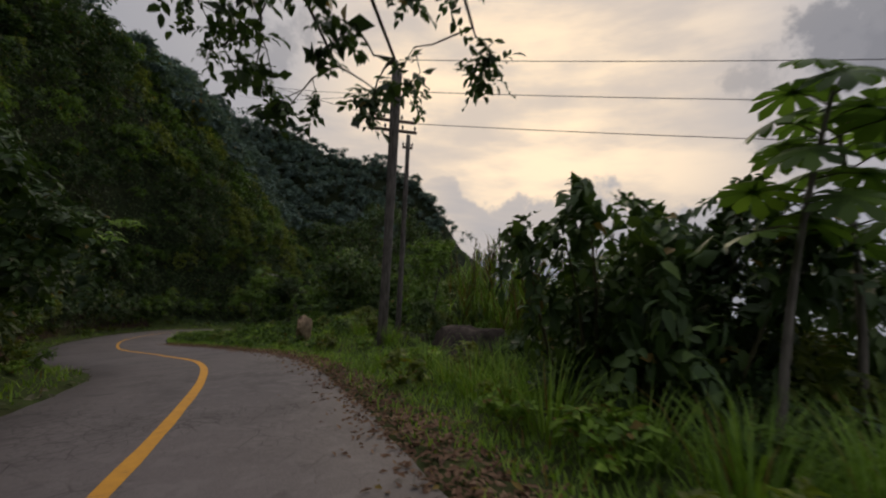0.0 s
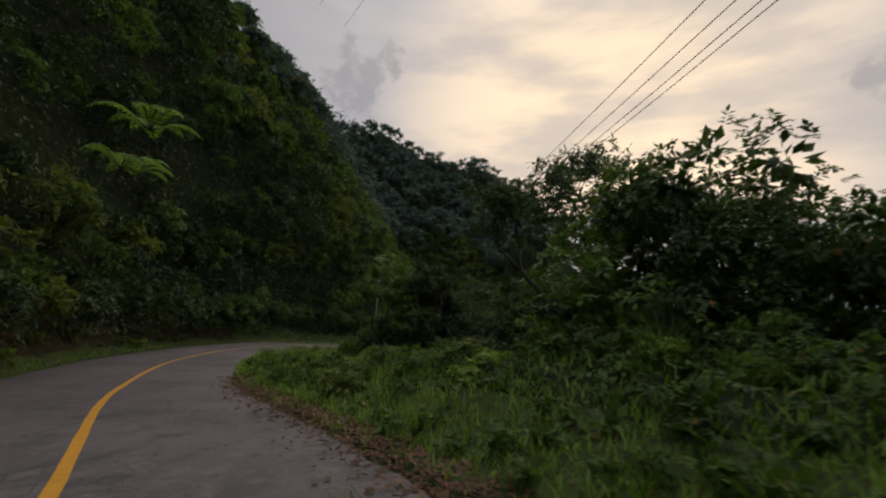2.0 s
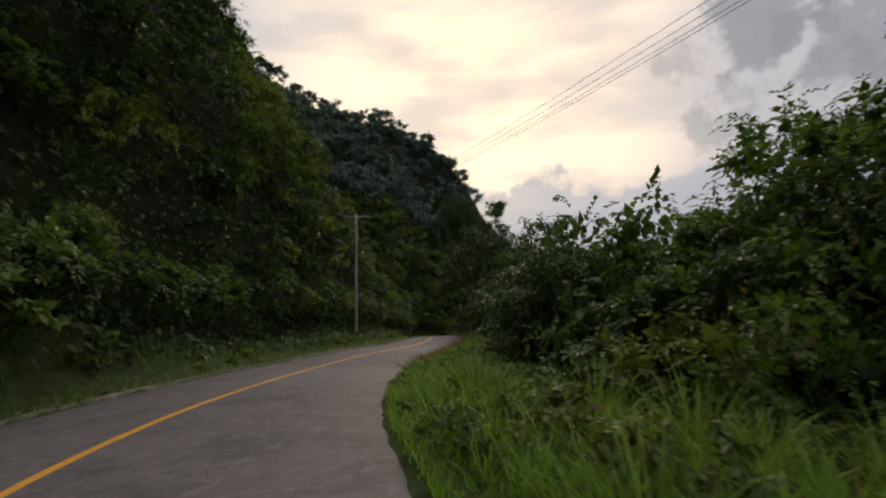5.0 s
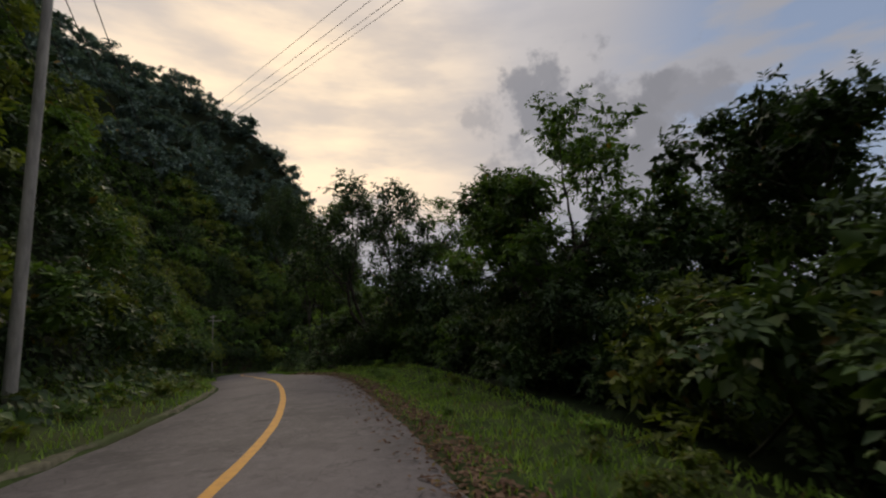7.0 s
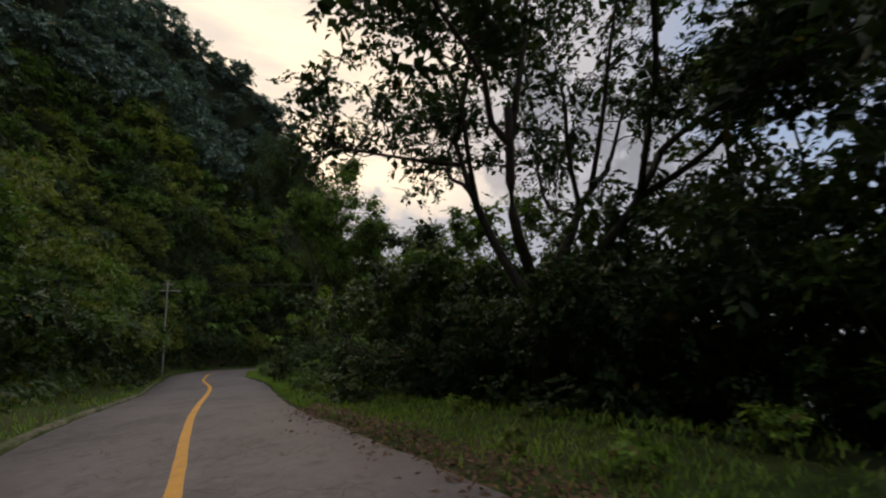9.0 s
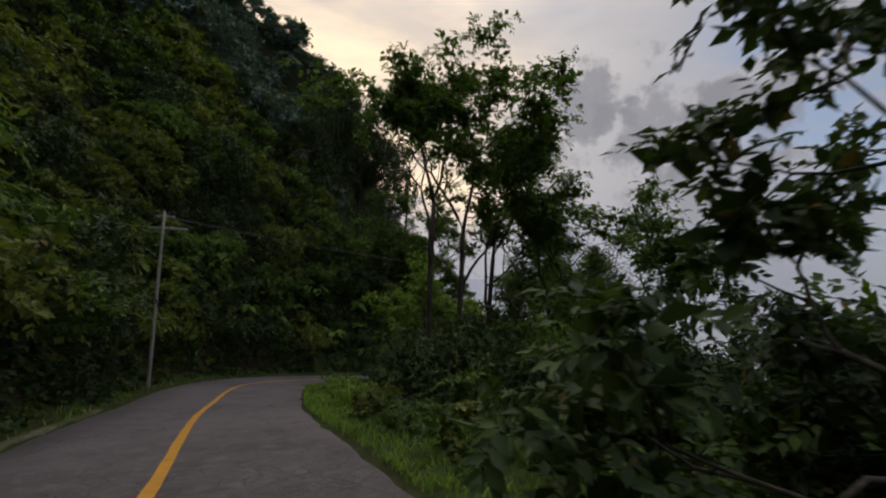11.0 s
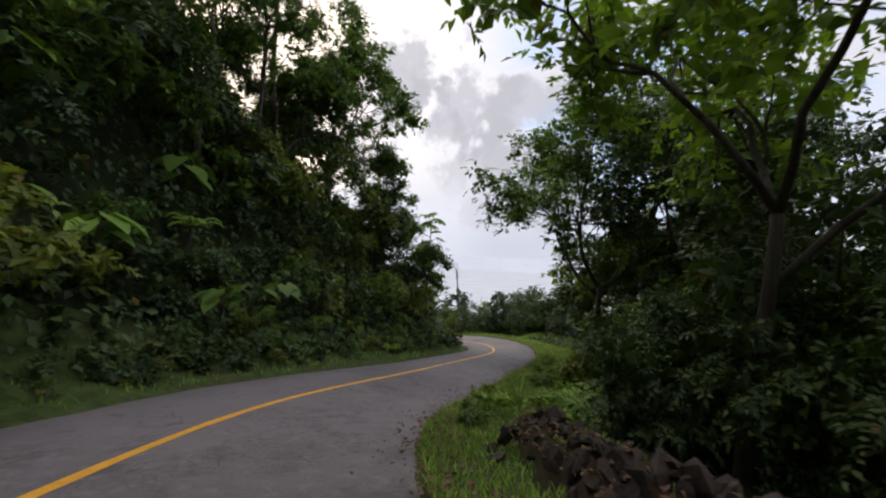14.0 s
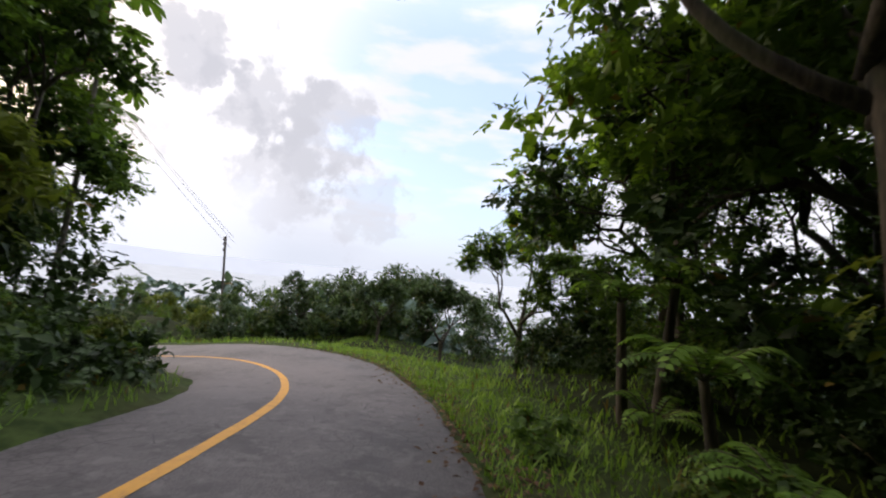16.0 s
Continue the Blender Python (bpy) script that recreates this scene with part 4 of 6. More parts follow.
# ---------------------------------------------------------------- poles and wires
def box_arrays(size, at=(0, 0, 0), turn=0.0, bevel=0.012):
    bm = bmesh.new()
    bmesh.ops.create_cube(bm, size=1.0, matrix=Matrix.Diagonal((*size, 1)))
    bmesh.ops.bevel(bm, geom=bm.edges[:], offset=bevel, segments=1, affect="EDGES")
    bmesh.ops.transform(bm, matrix=pose(*at, 0, 0, turn), verts=bm.verts[:])
    bmesh.ops.triangulate(bm, faces=bm.faces[:])
    v = np.array([tuple(p.co) for p in bm.verts])
    f = np.array([[p.index for p in face.verts] for face in bm.faces])
    bm.free()
    return v, [f]


def insulator(at, top=0.2):
    z = np.array([0, 0.05, 0.06, 0.10, 0.11, 0.15, top])
    r = np.array([0.02, 0.02, 0.05, 0.045, 0.055, 0.04, 0.02])
    return tube(np.array(at) + np.stack([0 * z, 0 * z, z], 1), r, 8)


def make_pole(x, y, height, radius, mat, arms, turn, label, lean=(0, 0)):
    """A utility pole: arms are rows of height, length, and how far it is set off along itself."""
    base = new("utility_pole")
    base.matrix_basis = pose(x, y, on_ground(x, y), lean[0], lean[1], turn)
    z = np.linspace(-0.6, height, 10)
    part("post", mesh_of("post", *tube(np.stack([0 * z, 0 * z, z], 1), np.linspace(radius, radius * 0.68, 10), 14), mat, True), base)
    for z_, length, off in arms:
        arm = part("crossarm", mesh_of("crossarm", *box_arrays((length, 0.10, 0.12), (off, radius * 0.8 + 0.04, z_)), M_ARM if mat is M_POLE else M_PALEPOLE), base)
        for s in (-0.46, -0.16, 0.2, 0.46):
            part("insulator", mesh_of("insulator", *insulator((off + s * length, radius * 0.8 + 0.04, z_ + 0.06)), M_IRON, True), arm)
    tagged(base, label, "utility pole", "utility poles along the road")
    return base


make_pole(1.55, 9.08, 9.6, 0.175, M_POLE, [], 20, "thick weathered brown wooden utility pole standing in grass", (0, 0.2))
make_pole(1.32, 11.6, 11.0, 0.17, M_POLE, [(8.6, 2.0, 0.0), (8.2, 2.0, 0.05)], 14, "brown wooden utility pole with double crossarms", (0, -0.9))
make_pole(1.65, 15.4, 10.0, 0.15, M_POLE, [(9.4, 0.5, 0.0)], 10, "slim weathered wooden utility pole beside two others", (0, -0.3))
make_pole(-27.9, 76.9, 10.2, 0.13, M_PALEPOLE, [(10.0, 2.2, 0.0)], -20, "pale slim utility pole with one crossarm on the verge", (0.5, 2.6))
make_pole(-21.0, 133.1, 8.9, 0.088, M_PALEPOLE, [(8.6, 0.9, 0.0), (8.0, 1.9, 0.2)], -25, "pale slim utility pole with two crossarms at the roadside")
make_pole(44.9, 178.0, 10.0, 0.14, M_POLE, [(9.7, 0.5, 0.0), (9.2, 0.5, 0.0), (8.6, 0.5, 0.0)], 40, "dark utility pole at the outer side of the bend", (-4.2, 3.5))


def wire(a, b, sag, label="dark overhead wire strung near the utility poles"):
    a, b = np.array(a, float), np.array(b, float)
    t = np.linspace(0, 1, 25)[:, None]
    pts = a * (1 - t) + b * t - np.array((0, 0, 1)) * 4 * sag * t * (1 - t)
    ob = new("overhead_wire", mesh_of("overhead_wire", *tube(pts, np.full(25, 0.013), 5), M_WIRE, True))
    return tagged(ob, label, "wire", "overhead wires")


top_b = on_ground(-27.9, 76.9)
top_c = on_ground(-21.0, 133.1)
top_d = on_ground(44.9, 178.0)
# lines fitted to the camera's view; the far ends lie inside the hill
for off in (-0.6, 0.0, 0.5, 0.8):
    wire((0.16 + off, 11.8, 4.6), (-47.6 + 2 * off, 200.0, 13.4), 7.5)
for off in (-1.0, -0.3, 0.4, 1.0):
    wire((-27.9 + off, 76.9 - 0.3 * off, top_b + 10.2), (-21.0 + off * 0.9, 133.1 + 0.3 * off, top_c + 8.4 + 0.3 * abs(off)), 1.2)
# far ends placed to fit the camera's view, with no pole there
for off, dz in ((-0.9, 0.0), (0.0, 0.4), (0.9, 0.0)):
    wire((0.7 + 0.3 * off, 11.6, 6.8 + dz + 0.5 * off), (-29.7 + 3.3 * off, 55.0, 25.0 - 3.0 * off), 0.5)
# these run out of view to the right and end without a pole
for z_ in (7.5, 6.4, 5.3):
    wire((1.55, 9.08, z_), (41.5, -2.9, z_ - 1.4), 0.5)
for dz, dx in ((9.9, 0.0), (9.4, 0.2), (8.8, -0.2)):
    wire((-21.0 + dx, 133.1, top_c + 8.6), (22.0 + dx, 176.0, -19.5 + dz * 0.2), 0.6)
    wire((22.0 + dx, 176.0, -19.5 + dz * 0.2), (44.9 + dx, 178.0, top_d + dz), 0.4)


# ---------------------------------------------------------------- rocks
def make_rock(name, seed, size, at, turn, mat, label):
    bm = bmesh.new()
    bmesh.ops.create_icosphere(bm, subdivisions=4, radius=1.0)
    cuts = [(Vector((math.sin(i * 2.4 + seed), math.cos(i * 2.4 + seed), 0.75 * math.sin(i * 1.7 + seed))).normalized(), 0.72 + 0.08 * (i % 3)) for i in range(9)]
    noise.seed_set(seed)
    for p in bm.verts:
        d = p.co.normalized()
        r = 1 + 0.28 * noise.noise(d * 1.4 + Vector((seed, 0, 0))) + 0.10 * noise.noise(d * 4.1) + 0.04 * noise.noise(d * 10)
        flat_ = max(abs(d.x), abs(d.y), abs(d.z))
        p.co = d * r * (0.75 + 0.25 / flat_)
        for face_, reach_ in cuts:
            over_ = p.co.dot(face_) - reach_
            if over_ > 0:
                p.co -= face_ * over_ * 0.9
        p.co.x, p.co.y, p.co.z = p.co.x * size[0], p.co.y * size[1], p.co.z * size[2]
    me = bpy.data.meshes.new(name)
    bm.to_mesh(me)
    bm.free()
    me.materials.append(mat)
    ob = new(name, me)
    ob.matrix_basis = pose(*at, 4, -6, turn)
    return tagged(ob, label, "rock", "rocks beside the road")


make_rock("boulder", 4, (0.44, 0.42, 0.64), (-3.05, 15.6, on_ground(-3.05, 15.6) + 0.72), 25, M_ROCK, "upright brown-grey boulder with orange patches, on grass")
bx, by, bz = 4.3, 6.6, on_ground(4.3, 6.6)
make_rock("boulder", 9, (1.15, 0.85, 0.6), (bx, by, bz + 0.35), 10, M_DARKROCK, "large dark boulder half hidden in tall grass")

# ---------------------------------------------------------------- plants on the uphill side
rng = np.random.default_rng(77)
LAST = RUN[-1] - 62


def back_at(run_):
    """How much wider the verge under the slope is, along the road."""
    return 2.8 * step(run_, 190, 202) + 2.4 * step(run_, 94, 104) * (1 - step(run_, 144, 158))


for e0, gap, lo, hi in ((3.0, 3.2, 0.5, 0.9), (4.8, 2.9, 1.1, 1.6)):
    run = 10.0 + rng.uniform(0, gap)
    while run < LAST:
        x, y, z = place(run, e0 * rng.uniform(0.9, 1.15) + float(back_at(np.array(run))))
        slope_shrub.put(x, y, z - 0.2, rng.uniform(lo, hi), rng.uniform(0, 360), int(rng.integers(0, 9)), tilt=(rng.normal() * 6, rng.normal() * 6), tall=rng.uniform(0.9, 1.3))
        run += gap * rng.uniform(0.75, 1.3)


def woods(name, spots, mat, count, leaf, label, lo, hi, lumps=3, flat=0.75, category="forest"):
    """Plants past counting: crowns of leaves over many spots in one mesh."""
    crowns, radii = [], []
    for c, s in zip(spots, rng.uniform(lo, hi, len(spots))):
        for _ in range(lumps):
            crowns.append(c + rng.normal(size=3) * (0.45, 0.45, 0.25) * s + (0, 0, s * rng.uniform(0.4, 1.4)))
            radii.append((s * 0.7, s * 0.7, s * 0.7 * flat))
    v, f = crown_arrays(rng, crowns, radii, count, leaf, LEAF2, 0.35, 0.55)
    return tagged(new(name, mesh_of(name, v, f, mat)), label, category, kind="stuff")


def mounds(name, spots, mat, count, leaf, label, lo, hi, lumps, droop=0.5, category="thicket"):
    """Swelling crowns past counting: lumps over the upper side of each mound, towards the road, in one mesh."""
    k = nearest(spots[:, 0], spots[:, 1], LINE)[0]
    n = len(spots)
    size = rng.uniform(lo, hi, n)[:, None, None]
    fore = np.c_[-LEFT[k], np.zeros(n)][:, None]
    o = unit(rng.normal(size=(n, lumps, 3)) + fore * 0.7 + (0, 0, 0.5))
    mid = spots[:, None] + (fore * 0.35 + (0, 0, 0.3)) * size
    r_ = size * rng.uniform(0.28, 0.5, (n, lumps, 1)) * (1.0, 1.0, 0.62)
    v, f = crown_arrays(rng, (mid + o * (0.9, 0.9, 0.8) * size).reshape(-1, 3), r_.reshape(-1, 3), count, leaf, LEAF2, droop, 0.52)
    return tagged(new(name, mesh_of(name, v, f, mat)), label, category, kind="stuff")


def spots_on(step_, x0, x1, y0, y1):
    a, b = np.meshgrid(np.arange(x0, x1, step_), np.arange(y0, y1, step_), indexing="ij")
    a, b = (a + rng.uniform(-0.45, 0.45, a.shape) * step_).ravel(), (b + rng.uniform(-0.45, 0.45, b.shape) * step_).ravel()
    c, e_ = lie(a, b)
    return np.stack([a, b, c], 1), e_


# dark-leaved layer behind the crowns, its colour deepens the shade in their gaps
for lo_e, hi_e, gap_, count_, leaf_, lo, hi, label in ((3.2, 12.0, 2.3, 27, 0.34, 0.8, 1.3, "deep green tangled thicket covering the steep slope"), (11.0, 28.0, 3.4, 27, 0.6, 1.3, 2.2, "deep green tangled thicket high on the steep slope")):
    sp, e_ = spots_on(gap_, -75, 60, -25, 215)
    run_of = RUN[nearest(sp[:, 0], sp[:, 1], LINE)[0]]
    m = (e_ > lo_e + back_at(run_of)) & (e_ < hi_e) & (run_of < LAST + 12)
    woods("slope_thicket", sp[m] - (0, 0, 0.6), M_LEAF_DK, count_, leaf_, label, lo, hi, 2, 0.85, "thicket")
# crowns that swell out of the thicket and hang over the foot of the slope
swell, e_ = spots_on(1.8, -75, 60, -25, 215)
k = nearest(swell[:, 0], swell[:, 1], LINE)[0]
m = (e_ > 3.6 + back_at(RUN[k])) & (e_ < np.where(RUN[k] > 208, 8.0, 14.0)) & (RUN[k] < LAST + 10) & (rng.uniform(size=len(e_)) < 0.85)
swell = swell[m] + np.c_[-LEFT[k[m]] * rng.uniform(0.0, 0.9, (m.sum(), 1)), rng.uniform(-0.2, 1.0, m.sum())]
foot = []
run = 12.0
while run < LAST + 6:
    e0 = 2.2 + float(back_at(np.array(run))) + rng.uniform(-0.3, 0.4)
    x, y, z = place(run, e0)
    foot.append((x, y, float(LINE[min(int(np.searchsorted(RUN, run)), len(RUN) - 1), 2]) + rng.uniform(2.3, 3.2)))
    run += rng.uniform(1.0, 1.6)
big, e_ = spots_on(4.6, -75, 60, -25, 215)
k = nearest(big[:, 0], big[:, 1], LINE)[0]
m = (e_ > 4.6 + back_at(RUN[k])) & (e_ < 16.0) & (RUN[k] < LAST + 4) & (RUN[k] > 12)
big = big[m] + np.c_[-LEFT[k[m]] * rng.uniform(0.3, 1.0, (m.sum(), 1)), rng.uniform(0.2, 1.2, m.sum())]
high, e_ = spots_on(3.0, -75, 60, -25, 215)
run_of = RUN[nearest(high[:, 0], high[:, 1], LINE)[0]]
high = high[(e_ > 13.0) & (e_ < 30.0) & (run_of < 204)]
for lot, leaf_, n_leaf, lo, hi, n_lump in ((big, 0.22, 45, 1.8, 2.9, 24), (np.concatenate([swell, np.array(foot)]), 0.225, 36, 1.0, 1.8, 11), (high, 0.42, 36, 1.8, 3.0, 10)):
    pick = rng.uniform(size=len(lot)) + 0.25 * np.sin(lot[:, 0] * 0.2 + lot[:, 1] * 0.27)
    # before run 100 dark leaves are favoured, partly in place of overhang shade
    pick = pick - 0.25 * (RUN[nearest(lot[:, 0], lot[:, 1], LINE)[0]] < 100)
    for from_, to_, mat, name, label in ((-9, 0.42, M_LEAF_DK, "slope_scrub", "dark green scrub hanging over the steep slope"), (0.42, 0.74, M_LEAF, "slope_creeper", "mid-green creepers and saplings hanging over the steep slope"), (0.74, 9, M_LEAF_OL, "slope_undergrowth", "olive-green undergrowth hanging over the steep slope")):
        m = (pick >= from_) & (pick < to_)
        mounds(name, lot[m], mat, n_leaf, leaf_, label, lo, hi, n_lump)
sp, e_ = spots_on(4.6, -98, 75, -45, 300)
kr, dr = nearest(sp[:, 0], sp[:, 1], RIDGE)
edge = lie(RIDGE[:, 0], RIDGE[:, 1])[1]
ok = (e_ > 25) & (e_ < edge[kr] + 7) & (dr < 75)
mounds("ridge_forest", sp[ok] + (0, 0, 1.2), M_LEAF_FAR, 45, 0.7, "dense dark forest, tinted blue for haze, covering the steep mountain slope", 2.2, 3.8, 12, 0.3, "forest")
tops = RIDGE[::9][rng.uniform(size=len(RIDGE[::9])) < 0.8]
tops = tops + rng.normal(size=tops.shape) * (2.0, 2.0, 0.6)
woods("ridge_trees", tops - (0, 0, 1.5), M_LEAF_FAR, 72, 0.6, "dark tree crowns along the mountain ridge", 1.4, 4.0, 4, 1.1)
# a carpet of creepers close to the soil between the crowns
for lo_e, hi_e, n_c, leaf_ in ((1.9, 15.0, 90000, 0.32), (14.0, 32.0, 40000, 0.6)):
    k = rng.integers(int(np.searchsorted(RUN, 8)), int(np.searchsorted(RUN, LAST + 12)), n_c)
    o = (LINE[k, 3] + rng.uniform(lo_e, hi_e, n_c))[:, None]
    x, y = (LINE[k, :2] + LEFT[k] * o + AHEAD[k] * rng.uniform(-0.3, 0.3, (n_c, 1))).T
    z, fore = lie(x, y)[0], -LEFT[k]
    at = np.stack([x, y, z], 1) + np.c_[fore * 0.15, np.zeros(n_c)] + rng.uniform(0, 1, (n_c, 1)) ** 2 * np.c_[fore * 0.35, np.full(n_c, 0.45)]
    size = leaf_ * rng.uniform(0.6, 1.3, n_c)
    v, f = leaves(at, np.c_[fore, np.full(n_c, -0.9)] + rng.normal(size=(n_c, 3)) * 0.6, np.c_[fore, np.full(n_c, 0.8)] + rng.normal(size=(n_c, 3)) * 0.4, size, size * 0.6, LEAF2)
    tagged(new("slope_carpet", mesh_of("slope_carpet", v, f, M_LEAF_DK)), "dark creeping leaves close to the soil of the slope", "thicket", kind="stuff")
sp, e_ = spots_on(6.4, -30, 170, -50, 320)
ok = (e_ < -17) & (e_ > -90)
sp[:, 2] -= 1.0
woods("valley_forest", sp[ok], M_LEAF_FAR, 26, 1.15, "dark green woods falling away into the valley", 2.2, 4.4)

# ---------------------------------------------------------------- plants on the downhill side
# stretches along the road: from, to, rows of (distance from the edge, spacing, least and greatest height of the tops over the road)
STRETCHES = [
    (30, 46, [(4.4, 1.3, 0.5, 1.1), (6.4, 1.7, 1.3, 2.1), (8.6, 2.0, 2.0, 3.0)]),
    (46, 54, [(4.8, 1.8, 0.5, 1.0), (6.6, 2.0, 1.1, 1.9), (8.8, 2.1, 1.8, 2.8)]),
    (53, 59, [(6.0, 1.9, 0.5, 1.0), (8.5, 2.1, 1.0, 1.7), (11.5, 3.4, 1.6, 2.6)]),
    (60, 88, [(8.5, 2.2, -0.4, 0.3), (12.0, 2.6, -0.4, 0.5), (15.5, 2.8, -0.4, 0.6), (20.0, 3.2, -0.6, 0.6)]),
    (85, 96, [(5.2, 1.9, 1.6, 2.6), (7.4, 2.1, 2.6, 3.9), (10.0, 3.0, 2.2, 3.4)]),
    (96, 106, [(4.8, 2.1, 2.6, 3.8), (7.2, 2.3, 4.0, 5.8), (10.0, 3.0, 4.5, 6.5)]),
    (106, 122, [(4.9, 2.0, 2.2, 3.2), (7.5, 2.2, 3.4, 4.6), (11.0, 3.4, 3.4, 4.6)]),
    (122, 127, [(4.9, 1.9, 2.2, 3.2), (7.2, 2.1, 3.2, 4.2), (10.5, 3.4, 3.4, 4.4)]),
    (127, 141, [(4.9, 1.9, 2.8, 4.2), (7.2, 2.0, 4.0, 5.6), (10.5, 3.0, 4.2, 5.6)]),
    (141, 151, [(7.2, 1.8, 1.4, 2.4), (9.4, 2.0, 3.2, 4.4), (12.0, 2.6, 4.6, 6.0)]),
    (151, 163, [(6.6, 1.8, 0.2, 0.9), (8.6, 2.0, 1.8, 3.0), (11.0, 2.8, 3.2, 4.6)]),
    (164, 180, [(4.8, 2.0, 1.4, 2.3), (7.0, 2.2, 1.9, 2.8), (10.0, 3.0, 2.2, 3.2)]),
    (180, 194, [(4.8, 2.0, 1.4, 2.4), (7.4, 2.2, 2.2, 3.2)]),
    (194, 212, [(4.6, 1.8, 2.2, 3.4), (7.0, 2.0, 3.8, 5.4), (10.5, 3.2, 4.5, 6.0)]),
    (212, 222, [(5.0, 2.0, 1.4, 2.4), (7.6, 2.2, 2.6, 3.8), (11.0, 3.2, 3.6, 5.0)]),
    (238, 262, [(6.0, 2.0, 0.6, 1.4), (9.0, 2.2, 1.4, 2.6), (13.0, 2.6, 2.4, 4.0)]),
    (218, 244, [(15.0, 2.2, 1.4, 2.4), (19.0, 2.3, 2.2, 4.0), (24.0, 2.6, 3.5, 6.0)]),
]
for first_, last_, rows_ in STRETCHES:
    for e0, gap, lo, hi in rows_:
        run = first_ + rng.uniform(0, gap)
        while run < last_:
            x, y, z = place(run, -e0 * rng.uniform(0.92, 1.15))
            over = float(LINE[min(int(np.searchsorted(RUN, run)), len(RUN) - 1), 2]) + rng.uniform(lo, hi) - z
            tall = rng.uniform(1.0, 1.35)
            kind, own = (tall_bush, 6.4) if over > 3.4 else (broad_bush, 2.8) if over < 2.6 and rng.uniform() < 0.35 else (valley_bush, 3.4)
            size = min(max(over / (own * 0.76 * tall), 0.4), 1.35)
            kind.put(x, y, z - 0.2, size, rng.uniform(0, 360), int(rng.integers(0, 8)), tall=tall)
            run += gap * rng.uniform(0.8, 1.25)


def put_on(kind, x, y, size=1.0, turn=None, which=None, sink=0.15, **more):
    return kind.put(x, y, on_ground(x, y) - sink, size, turn, which, **more)


spreading = make_spreading(201, (1.5, 1.4, -4.9 - on_ground(-4.7, 44.9)), 0.42, 9.0, 10.4, 6.4, 12, 0.19, 40, 0.95, M_LEAF_DK, M_BARK, 0.45)
spreading.matrix_basis = pose(-4.7, 44.9, on_ground(-4.7, 44.9) - 0.2)
tagged(spreading, "large spreading tree with dark crooked limbs and flat crown", "tree")
roadside = make_spreading(305, (0.3, -0.2, 3.6), 0.26, 6.4, 10.4, 7.0, 13, 0.17, 32, 0.85, M_LEAF_DK, M_BARK, 0.7)
roadside.matrix_basis = pose(-12.7, 93.0, on_ground(-12.7, 93.0) - 0.2, 0, 0, 200)
tagged(roadside, "large dark roadside tree with limbs reaching over the verge", "tree")
tagged(copy_thing(roadside, pose(15.0, 141.8, on_ground(15.0, 141.8) - 0.3, 0, 0, 70) @ Matrix.Diagonal((1.15, 1.15, 1.25, 1))), "very tall airy tree rising from the valley side", "tree")
for x, y, wide_, top in ((-1.0, 169.0, 0.9, 7.0), (-5.0, 171.5, 1.0, 10.0), (3.0, 171.5, 0.85, 2.0)):
    z = on_ground(x, y)
    tagged(copy_thing(roadside, pose(x, y, z - 0.3, 0, 0, 47 * x + 31 * y) @ Matrix.Diagonal((wide_, wide_, (top - z) / 14.2, 1))), "tall leafy tree rising from the steep ground beside the road", "tree", "tall trees on steep ground")
for x, y, top in ((-6.0, 50.5, -6.2), (-2.5, 52.0, -6.4), (1.5, 51.0, -6.6), (4.5, 47.5, -6.2), (6.5, 43.0, -6.0), (8.0, 53.0, -6.6), (-8.5, 54.5, -6.2), (3.0, 57.0, -7.0), (11.0, 48.0, -6.6), (-1.0, 47.0, -7.4), (13.0, 42.0, -6.4)):
    z = on_ground(x, y)
    valley_tree.put(x, y, z - 0.2, (top - z) / 8.2)
verge_tree = make_spreading(309, (1.4, 0.3, 5.4), 0.21, 6.8, 9.6, 5.4, 12, 0.17, 40, 0.8, M_LEAF, M_BARK, 0.55)
verge_tree.matrix_basis = pose(12.5, 146.4, on_ground(12.5, 146.4) - 0.2)
tagged(verge_tree, "large dark tree with spreading limbs beside the road", "tree")
for x, y, size, which in ((-13.2, 67.5, 0.9, 2), (-11.5, 77.5, 1.0, 0), (-8.5, 81.5, 1.1, 1), (-6.0, 93.5, 0.8, 0), (-10.0, 98.5, 1.1, 1), (-7.0, 108.0, 1.0, 0), (-3.0, 100.0, 1.1, 2), (-3.0, 131.0, 0.8, 1), (0.0, 134.5, 0.9, 0), (6.0, 137.0, 1.0, 2)):
    put_on(valley_tree, x, y, size, which=which)
